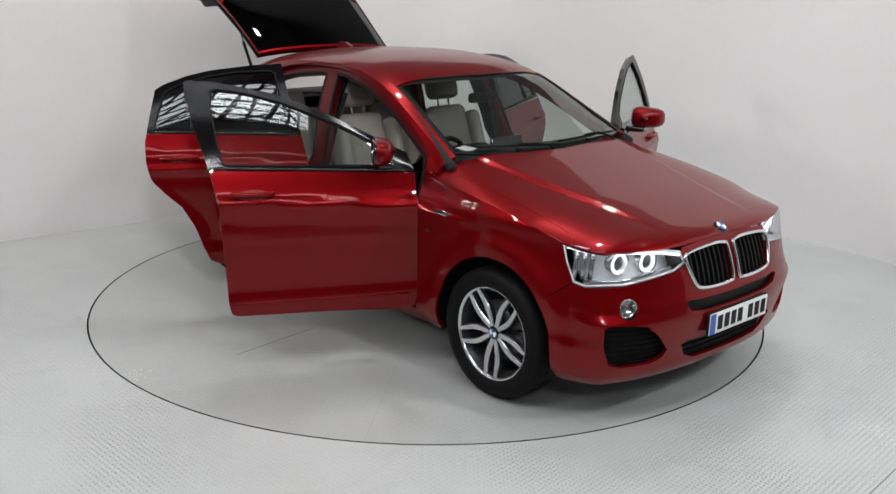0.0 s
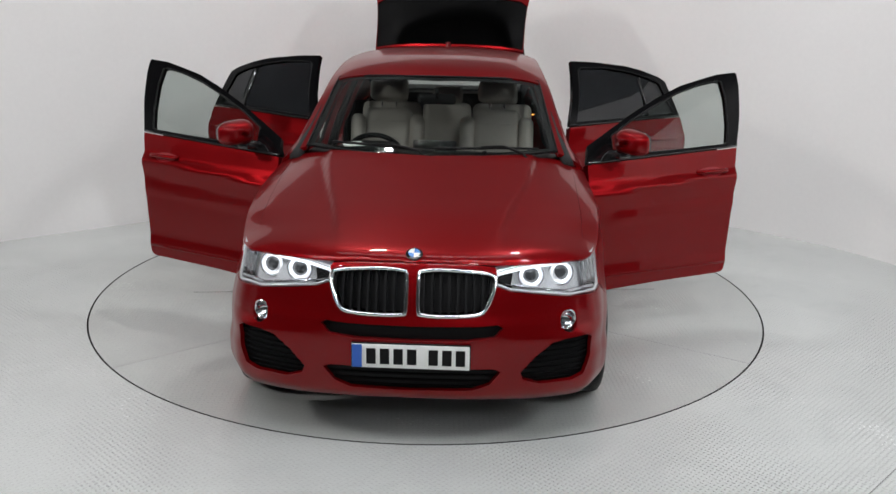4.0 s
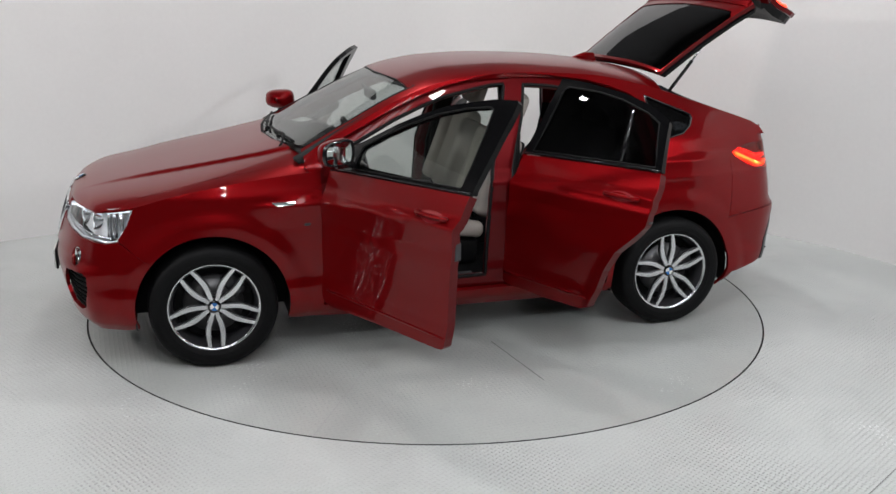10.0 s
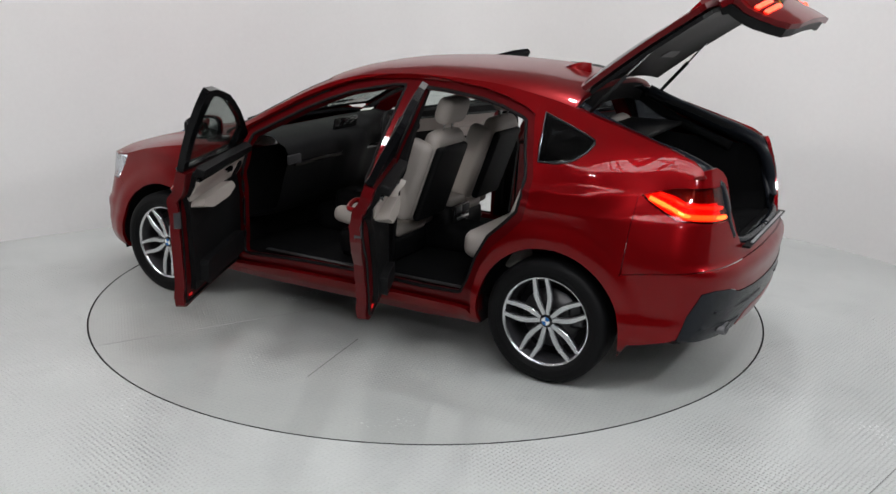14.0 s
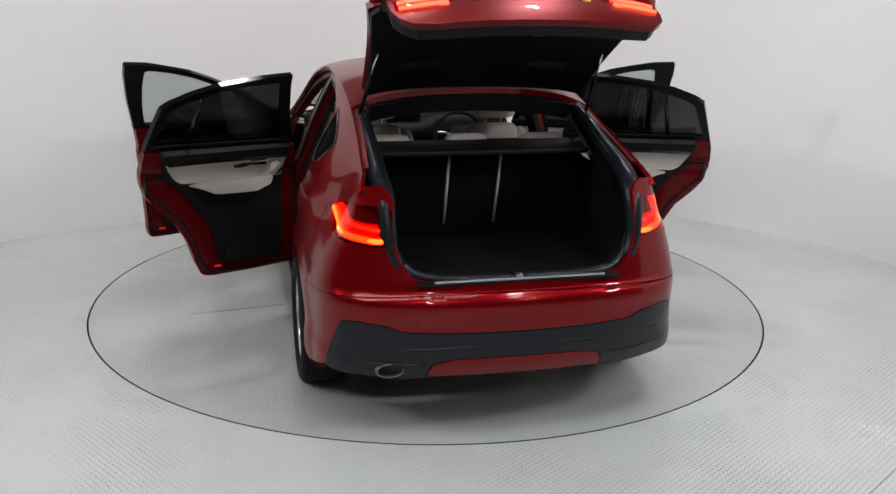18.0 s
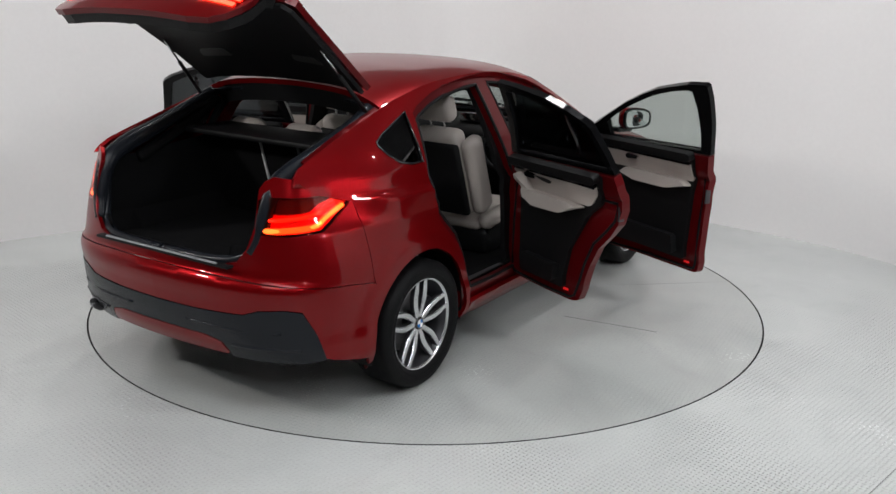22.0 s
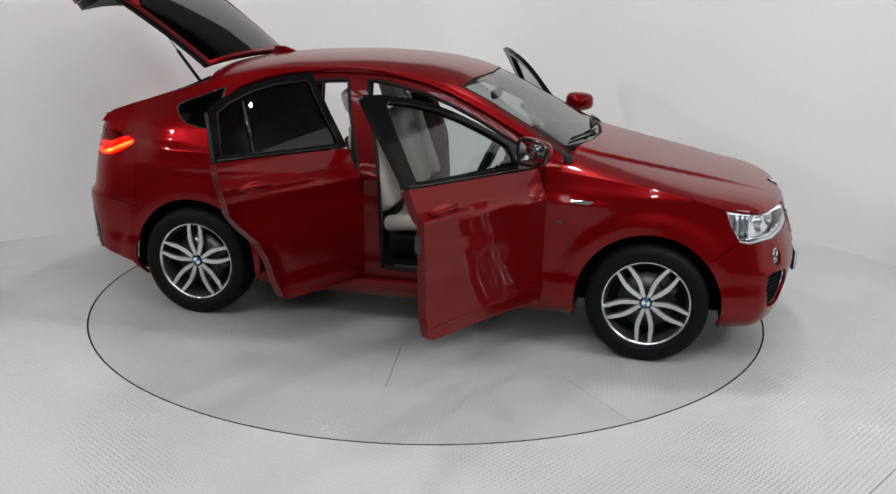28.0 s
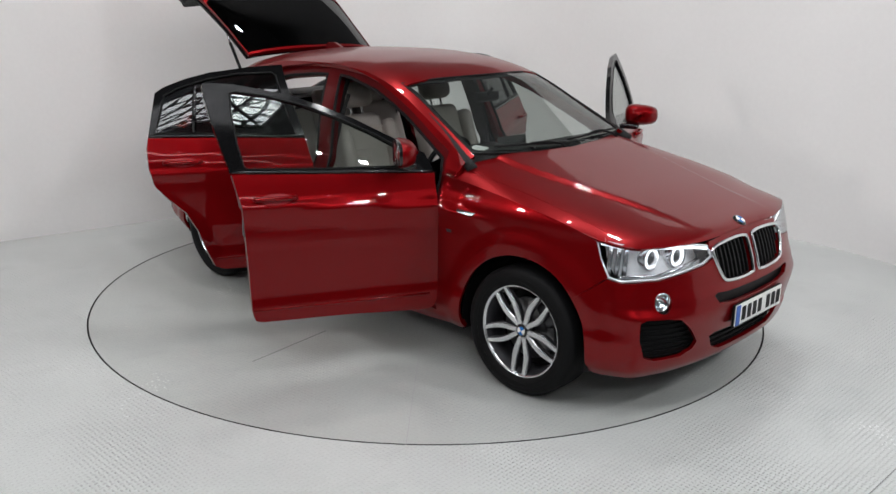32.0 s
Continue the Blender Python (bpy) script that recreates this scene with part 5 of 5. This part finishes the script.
for sg in (1, -1):
    fd = door("front_door", sg, FD, FH, 0.80, F_OPEN, ftrim)
    handle(fd, sg, -0.085, 1.01)
    rd = door("rear_door", sg, RD, RH, -0.309, R_OPEN, rtrim)
    handle(rd, sg, -1.06, 1.03)
    mirrored_if(sg, tube("glass_divider", [side(-0.985, z_belt(-0.98) + 0.02, 0.01), side(-0.955, 1.45, 0.01)], 0.014, GLOSSB, rd, 6))
    # sill step under each door
    for dd, x0, x1 in ((fd, 0.74, -0.225), (rd, -0.27, -0.9)):
        mirrored_if(sg, tube("lower_strip", [side(x, 0.42, -0.001) for x in np.linspace(x0, x1, 8)], 0.006, RED, dd, 6))
    # mirror on its foot
    mz = 1.21
    cy, cz = 0.975, mz + 0.02
    shell = [(0.540, 0.96), (0.547, 1.0), (0.566, 1.0), (0.588, 0.95), (0.610, 0.84), (0.627, 0.66), (0.638, 0.42), (0.642, 0.12)]
    mirrored_if(sg, pod("mirror_housing", shell, 0.222, 0.142, cy, cz, RED, fd, "red door mirror housing"))
    bm = rbox(0.08, 0.13, 0.035, 0.012, 3, (0.605, 0.905, mz - 0.055))
    mirrored_if(sg, part("mirror_foot", bm, GLOSSB, fd, "black mirror foot"))
    mirrored_if(sg, pod("mirror_rim", [(0.532, 0.80), (0.528, 0.90), (0.532, 0.97), (0.544, 0.985)], 0.222, 0.142, cy, cz, GLOSSB, fd, "black mirror rim"))
    mirrored_if(sg, pod("mirror_glass", [(0.535, 0.05), (0.534, 0.5), (0.533, 0.83)], 0.222, 0.142, cy, cz, mat("mirror_silver", (0.85, 0.86, 0.87), 0.03, 1.0), fd, "mirror glass"))
    mirrored_if(sg, sheet("mirror_sail", rpoly([(0.735, z_belt(0.73) + 0.005), (0.60, z_belt(0.6) + 0.005), (0.60, 1.19), (0.70, 1.14)]), side_in(0.001), GLOSSB, fd, 0.03, 0.05))

# ---- wheels
TYRE = [(0.248, -0.1), (0.262, -0.112), (0.29, -0.12), (0.32, -0.118), (0.338, -0.106), (0.347, -0.088), (0.349, -0.05), (0.349, 0.05), (0.347, 0.088), (0.338, 0.106), (0.32, 0.118), (0.29, 0.12), (0.262, 0.112), (0.248, 0.1)]
RIM = [(0.2, -0.1), (0.248, -0.105), (0.252, -0.1), (0.235, -0.09), (0.222, -0.06), (0.218, 0.03), (0.226, 0.07), (0.240, 0.088), (0.243, 0.098), (0.252, 0.101), (0.256, 0.096), (0.25, 0.085)]


def spoke_mesh(name, parent, a0, sgn):
    """One of two slim curved spokes of a pair: out from the hub, bowed, and in again at the rim."""
    path = smooth_path([(0.035, 0.010), (0.06, 0.0165), (0.09, 0.027), (0.12, 0.035), (0.15, 0.039), (0.19, 0.0385), (0.238, 0.035)], 3)
    ca, sa = math.cos(a0), math.sin(a0)
    rows = []
    for i, (r, o) in enumerate(path):
        t = i / (len(path) - 1)
        w = 0.0085 + 0.0075 * math.sin(math.pi * min(1, 0.15 + t * 0.75)) + 0.001 * t
        y = 0.076 + 0.018 * t ** 1.3
        d = np.array(path[min(i + 1, len(path) - 1)]) - np.array(path[max(i - 1, 0)])
        d = d / np.linalg.norm(d)
        nx, no = -d[1], d[0]
        for e, dy in ((-1, -0.03), (-1.0, -0.004), (-0.75, 0.002), (0.75, 0.002), (1.0, -0.004), (1, -0.03)):
            rr, oo = r + e * w * nx, (o + e * w * no) * sgn
            rows.append(Vector((rr * ca - oo * sa, y + dy, rr * sa + oo * ca)))
    n = len(path)
    verts, faces = rows, []
    for i in range(n - 1):
        for j in range(5):
            q = (i * 6 + j, i * 6 + j + 1, (i + 1) * 6 + j + 1, (i + 1) * 6 + j)
            faces.append(q if sgn < 0 else tuple(reversed(q)))
    ob = mesh_ob(name, verts, faces, SILVER, parent, smooth=False)
    ob.data.materials.append(GREYRIM)
    for i, p in enumerate(ob.data.polygons):
        p.material_index = 1 if i % 5 in (0, 4) else 0
    return ob


wheel = lathe("wheel", RIM, GREYRIM, car, 56, "alloy wheel with five pairs of bright curved spokes")
lathe("rim_lip", [(0.238, 0.09), (0.244, 0.1005), (0.253, 0.1015), (0.257, 0.097)], SILVER, wheel, 56, "bright machined rim lip")
lathe("tyre", TYRE, RUBBER, wheel, 56, "black tyre")
for r in (0.275, 0.30):
    lathe("sidewall_ring", [(r - 0.004, 0.1155 + (r > 0.28) * 0.004), (r, 0.1195 + (r > 0.28) * 0.002), (r + 0.004, 0.1165 + (r > 0.28) * 0.003)], RUBBER, wheel, 48)
for i in range(5):
    for sgn in (1, -1):
        spoke_mesh("spoke", wheel, math.pi / 2 + 2 * math.pi * i / 5, sgn)
lathe("hub", [(0.0, 0.066), (0.03, 0.07), (0.05, 0.066), (0.062, 0.04), (0.065, 0.0)], GREYRIM, wheel, 32)
cap = lathe("hub_cap", [(0.0, 0.084), (0.03, 0.083), (0.035, 0.078), (0.035, 0.06)], GLOSSB, wheel, 28, "round blue and white hub cap")
quarters(cap, Matrix.Translation((0, 0.086, 0)), 0.023)
for i in range(5):
    w = math.pi / 2 + 2 * math.pi * (i + 0.5) / 5
    lathe("wheel_bolt", [(0.0, 0.070), (0.009, 0.07), (0.011, 0.066), (0.0135, 0.05)], BLACK, wheel, 10, "", "y", (0.055 * math.cos(w), 0, 0.055 * math.sin(w)))
lathe("brake_disc", [(0.06, 0.012), (0.165, 0.012), (0.165, -0.012), (0.06, -0.012)], STEEL, wheel, 40, "steel brake disc")
part("brake_caliper", rbox(0.09, 0.07, 0.15, 0.025, 3, (-0.15, 0.0, 0.02)), GREYRIM, wheel, "grey brake caliper")
lathe("wheel_back", [(0.0, -0.03), (0.215, -0.03)], BLACK, wheel, 32)
WY = {1: 0.816, -1: 0.826}
wheel.matrix_local = pose(AXLE, WY[1], 0.349, 0, 36, 0)
for ax, sg, ph in ((-1, 1, 9), (1, -1, 36), (-1, -1, 0)):
    copy_thing(wheel, pose(ax * AXLE, sg * WY[ax], 0.349, 0, 0, 0 if sg > 0 else 180) @ pose(0, 0, 0, 0, ph, 0))
# wheel houses and underside
for ax in (AXLE, -AXLE):
    for sg in (1, -1):
        v, f = [], []
        for i in range(21):
            a = radians(-14 + 208 * i / 20)
            for y, r in ((0.905, 0.414), (0.89, 0.425), (0.60, 0.425), (0.60, 0.1)):
                v.append((ax + r * math.cos(a), sg * y, HUB + r * math.sin(a)))
            if i:
                f += [((i - 1) * 4 + j, (i - 1) * 4 + j + 1, i * 4 + j + 1, i * 4 + j) for j in range(3)]
        mesh_ob("wheel_house", v, f, BLACK, car, "black wheel house lining")
part("underbody", rbox(4.0, 1.16, 0.1, 0.04, 2, (-0.05, 0, 0.27)), BLACK, car, "black underbody")
part("underbody", rbox(1.95, 1.66, 0.07, 0.03, 2, (0.0, 0, 0.255)), BLACK, car)

# ---- interior
cabin = part("cabin_floor", rbox(2.1, 1.62, 0.05, 0.02, 2, (-0.15, 0, 0.36)), CARPET, car, "black carpeted cabin floor")
part("tunnel", rbox(1.9, 0.26, 0.2, 0.06, 3, (-0.2, 0, 0.46)), CARPET, cabin)
part("bulkhead", rbox(0.06, 1.6, 0.62, 0.02, 2, (0.93, 0, 0.68)), CARPET, cabin)
hl_half = [(x, 0.93 * y_rail(x)) for x in np.linspace(0.18, -1.36, 16)]
sheet("headlining", hl_half + [(a, -b) for a, b in reversed(hl_half)], lambda x, y: crown(x, y, 0.045), CLOTH, car, 0.012, 0.07, (), "dark headlining")
for sg in (1, -1):
    mirrored_if(sg, tube("pillar_trim", smooth_path([side(x, z_rail(x) - 0.02, 0.05) for x in (0.92, 0.7, 0.45, 0.2)], 4), 0.032, CLOTH, cabin, 8))
    mirrored_if(sg, sheet("post_trim", [(-0.22, 0.42), (-0.33, 1.5), (-0.46, 1.5), (-0.34, 0.42)], side_in(0.10), BLACK, cabin, 0.03, 0.08))
    mirrored_if(sg, sheet("rear_side_trim", [(-1.2, 0.75), (-1.27, 1.1), (-1.26, 1.17), (-1.85, 1.12), (-1.8, 0.8)], side_in(0.09), BLACK, cabin, 0.03, 0.08))
    mirrored_if(sg, sheet("quarter_trim", [(-1.22, 1.40), (-1.25, 1.18), (-1.30, 1.18), (-1.28, 1.40)], side_in(0.05), CLOTH, cabin, 0.03, 0.08))


def dash():
    sec = [(0.98, 1.10), (0.80, 1.14), (0.62, 1.13), (0.50, 1.07), (0.475, 1.0), (0.52, 0.88), (0.56, 0.74), (0.62, 0.62), (0.90, 0.55)]
    v, f = [], []
    ys = np.linspace(-0.72, 0.72, 25)
    for y in ys:
        hood_d = 0.05 * smooth01(0.22, 0.12, abs(y + 0.38))
        for i, (x, z) in enumerate(sec):
            v.append((x - (0.03 * smooth01(0.2, 0.1, abs(y)) if 2 < i < 7 else 0), y, z + (hood_d if 1 < i < 4 else 0)))
    k = len(sec)
    for i in range(len(ys) - 1):
        f += [(i * k + j, i * k + j + 1, (i + 1) * k + j + 1, (i + 1) * k + j) for j in range(k - 1)]
    return mesh_ob("dashboard", v, f, BLACK, car, "black dashboard")


db = dash()
part("trim_strip", rbox(0.02, 1.3, 0.03, 0.008, 2, (0.487, 0, 0.955)), GLOSSB, db, "gloss black strip")
part("screen", rbox(0.02, 0.26, 0.1, 0.008, 2, (0.56, 0.0, 1.13), Matrix.Rotation(radians(-12), 4, "Y")), GLOSSB, db, "black display screen")
for y in (-0.66, 0.66, -0.1, 0.1):
    part("air_vent", rbox(0.02, 0.13, 0.06, 0.01, 2, (0.482, y, 0.99)), GREYRIM, db, "grey air vent")
console = part("centre_console", rbox(0.95, 0.22, 0.24, 0.05, 3, (0.12, 0, 0.56)), BLACK, car, "black centre console")
part("gear_lever", rbox(0.05, 0.05, 0.11, 0.02, 3, (0.25, -0.01, 0.73)), GLOSSB, console, "gear lever")
part("centre_armrest", rbox(0.32, 0.2, 0.06, 0.025, 3, (-0.2, 0, 0.70)), LEATHER, console, "cream centre armrest")
part("console_trim", rbox(0.45, 0.2, 0.012, 0.005, 2, (0.2, 0, 0.683)), GLOSSB, console)
SWM = Matrix.Translation((0.36, -0.38, 1.02)) @ Matrix.Rotation(radians(-66), 4, "Y")
sw = tube("steering_wheel", [SWM @ Vector((0.18 * math.cos(a), 0.18 * math.sin(a), 0)) for a in np.linspace(0, 2 * math.pi, 36, endpoint=False)], 0.016, BLACK, car, 8, True, "black leather steering wheel")
bm = rbox(0.14, 0.13, 0.05, 0.025, 3)
bmesh.ops.transform(bm, matrix=SWM, verts=bm.verts)
part("wheel_boss", bm, BLACK, sw)
for a in (0.2, math.pi - 0.2, -math.pi / 2 - 0.0):
    tube("wheel_spoke", [SWM @ Vector((0.05 * math.sin(a) * 1, 0.05 * math.cos(a), 0)), SWM @ Vector((0.175 * math.sin(a), 0.175 * math.cos(a), 0.0))], 0.013, SILVER, sw, 6)
tube("steering_column", [(0.40, -0.38, 0.96), (0.62, -0.38, 0.87)], 0.04, BLACK, sw, 10)


def front_seat(y0):
    back = Matrix.Rotation(radians(-20), 4, "Y")
    base = part("front_seat", rbox(0.42, 0.44, 0.17, 0.04, 3, (-0.02, y0, 0.475)), BLACK, car, "cream leather front seat with black base")
    part("cushion", rbox(0.50, 0.34, 0.095, 0.045, 4, (0.0, y0, 0.615), Matrix.Rotation(radians(-7), 4, "Y")), LEATHER, base, "cream leather cushion")
    for sg in (1, -1):
        part("cushion_bolster", rbox(0.47, 0.10, 0.105, 0.045, 4, (-0.02, y0 + sg * 0.205, 0.638), Matrix.Rotation(radians(-7), 4, "Y")), LEATHER, base)
    m = Matrix.Translation((-0.27, y0, 0.66)) @ back
    for nm, s, at, r, mt in (("backrest", (0.12, 0.34, 0.60), (0, 0, 0.31), 0.055, LEATHER), ("bolster", (0.16, 0.10, 0.52), (0.03, 0.205, 0.29), 0.048, LEATHER), ("bolster", (0.16, 0.10, 0.52), (0.03, -0.205, 0.29), 0.048, LEATHER),
                             ("back_shell", (0.05, 0.34, 0.50), (-0.068, 0, 0.29), 0.022, BLACK), ("headrest", (0.11, 0.27, 0.17), (0.015, 0, 0.74), 0.05, LEATHER)):
        bm = rbox(*s, r, 4, at)
        bmesh.ops.transform(bm, matrix=m, verts=bm.verts)
        part(nm, bm, mt, base, "black seat back shell" if nm == "back_shell" else "")
    for dy in (0.05, -0.05):
        tube("headrest_post", [m @ Vector((0, dy, 0.58)), m @ Vector((0.01, dy, 0.70))], 0.007, CHROME, base, 8)
    for z in (0.18, 0.36, 0.5):
        tube("seam", [m @ Vector((0.0615, dy, z)) for dy in (-0.15, 0.15)], 0.003, LEATHER, base, 5)
    return base


for y0 in (0.38, -0.38):
    front_seat(y0)
rs = part("rear_seat", rbox(0.44, 1.30, 0.17, 0.06, 4, (-0.955, 0, 0.60), Matrix.Rotation(radians(-5), 4, "Y")), LEATHER, car, "cream leather rear bench")
part("seat_base", rbox(0.36, 1.24, 0.18, 0.03, 2, (-0.965, 0, 0.45)), BLACK, rs)
mrb = Matrix.Translation((-1.02, 0, 0.63)) @ Matrix.Rotation(radians(-22), 4, "Y")
for y0, wd in ((0.43, 0.46), (0.0, 0.38), (-0.43, 0.46)):
    for nm, s, at, r in (("backrest", (0.14, wd, 0.58), (0, y0, 0.30), 0.055), ("headrest", (0.10, 0.24, 0.14), (0.0, y0, 0.655), 0.045)):
        bm = rbox(*s, r, 4, at)
        bmesh.ops.transform(bm, matrix=mrb, verts=bm.verts)
        part(nm, bm, LEATHER, rs)
part("paper_slip", rbox(0.085, 0.12, 0.003, 0.001, 1, (0.70, -0.47, 1.172), Matrix.Rotation(radians(24), 4, "Z") @ Matrix.Rotation(radians(8), 4, "Y")), WHITE, db, "white paper slip on the dashboard")
# mirror, wipers, cowl
im = part("interior_mirror", rbox(0.04, 0.23, 0.065, 0.02, 3, (0.33, 0, 1.40)), BLACK, car, "black interior mirror")
tube("mirror_stem", [(0.34, 0, 1.41), (0.38, 0, 1.46)], 0.012, BLACK, im, 8)
cowl_h = [(0.93, 0.0), (0.90, 0.35), (0.80, 0.72), (0.90, 0.74), (0.96, 0.57), (1.03, 0.3), (1.06, 0.0)]
sheet("cowl", cowl_h + [(a, -b) for a, b in reversed(cowl_h[1:-1])], lambda x, y: (x, y, min(bonnet(x, y)[2], crown(x, y)[2]) - 0.022), BLACK, car, 0.02, 0.05, (), "black plastic cowl")
for y0, y1 in ((0.60, 0.02), (0.02, -0.56)):
    line = [y0 + (y1 - y0) * i / 9 for i in range(10)]
    pts = [Vector(crown(0.985 - 0.17 * abs(y) ** 1.5 - 0.02 * i / 9, y, -0.012)) for i, y in enumerate(line)]
    wp = tube("wiper", pts, 0.0075, BLACK, car, 6, False, "black wiper")
    root = Vector(crown(0.995, y0 - 0.05, 0.012))
    tube("wiper_arm", [root, root.lerp(pts[2], 0.5) + Vector((0, 0, 0.012)), pts[3] + Vector((0.004, 0, 0.01)), pts[5] + Vector((0, 0, 0.006))], 0.008, BLACK, wp, 6)
    tube("wiper_pivot", [root + Vector((0, 0, -0.03)), root + Vector((0, 0, 0.006))], 0.014, BLACK, wp, 10)
# rear face of the console: vents and a switch panel
rv = part("rear_vents", rbox(0.03, 0.2, 0.12, 0.012, 2, (-0.37, 0, 0.62)), GLOSSB, console, "rear air vents with silver frames")
for y in (-0.05, 0.05):
    part("vent_frame", rbox(0.008, 0.08, 0.05, 0.006, 2, (-0.389, y, 0.65)), GREYRIM, console)
part("switch_panel", rbox(0.008, 0.16, 0.03, 0.005, 2, (-0.389, 0, 0.59)), SILVER, console)
# seat belts on the door posts
for sg in (1, -1):
    mirrored_if(sg, tube("seat_belt", [side(-0.30, z, 0.135) for z in (0.5, 0.9, 1.25, 1.4)], 0.012, CLOTH, cabin, 6))
for sg in (1, -1):
    for x0, x1 in ((0.62, -0.12), (-0.36, -0.86)):
        part("sill_plate", rbox(x0 - x1, 0.035, 0.008, 0.003, 2, (0.5 * (x0 + x1), sg * 0.79, 0.402)), STEEL, sill, "thin steel sill plate")
# latches, check straps, and red glints of the doors put in as faint glow
for d in [o for o in car.children if o.name.startswith(("front_door", "rear_door"))]:
    sg = 1 if sum(v.co.y for v in d.data.vertices) > 0 else -1
    fr = d.name.startswith("front")
    x0, x1 = (-0.262, 0.79) if fr else (-1.235, -0.27)
    bm = rbox(0.012, 0.04, 0.09, 0.005, 2)
    y0 = side(x0 + 0.01, 0.86 if fr else 0.95)[1] - 0.04
    bmesh.ops.translate(bm, vec=(x0 + (0.008 if fr else 0.0), y0, 0.86 if fr else 0.95), verts=bm.verts)
    mirrored_if(sg, part("door_latch", bm, GREYRIM, d, "steel latch"))
    lx = -0.16 if fr else -0.84
    mirrored_if(sg, sheet("red_glint", rpoly([(lx, 0.405), (lx + 0.045, 0.405), (lx + 0.045, 0.418), (lx, 0.418)]), side_in(0.055), glow("glint_red", (1.0, 0.02, 0.02), 0.15), d, 0.006, 0.03, (), "small red glint put in as a faint glow"))
    edge_x = [(x, z) for x, z in (shrink(FD if fr else RD, 0.03)) if z < 1.05]
    mirrored_if(sg, tube("edge_seal", [side(x, z, 0.056) for x, z in edge_x], 0.008, BLACK, d, 6))
# roof seams and bonnet washer jets
for y in (0.3, -0.3):
    part("washer_jet", rbox(0.03, 0.025, 0.012, 0.004, 2, (0.955, y, bonnet(0.955, y)[2] + 0.004)), BLACK, hood)


for mesh_name, normals in SHADE.items():
    bpy.data.meshes[mesh_name].normals_split_custom_set_from_vertices(normals.tolist())

# ---------------------------------------------------------------- what turns
def motions():
    base = pose(CX, CY, 0, 0, 0, HEAD)
    walk(platform, [(t, pose(0, 0, 0, 0, 0, a)) for t, a in TURN])
    walk(car, [(t, pose(0, 0, 0, 0, 0, a) @ base) for t, a in TURN])


motions()
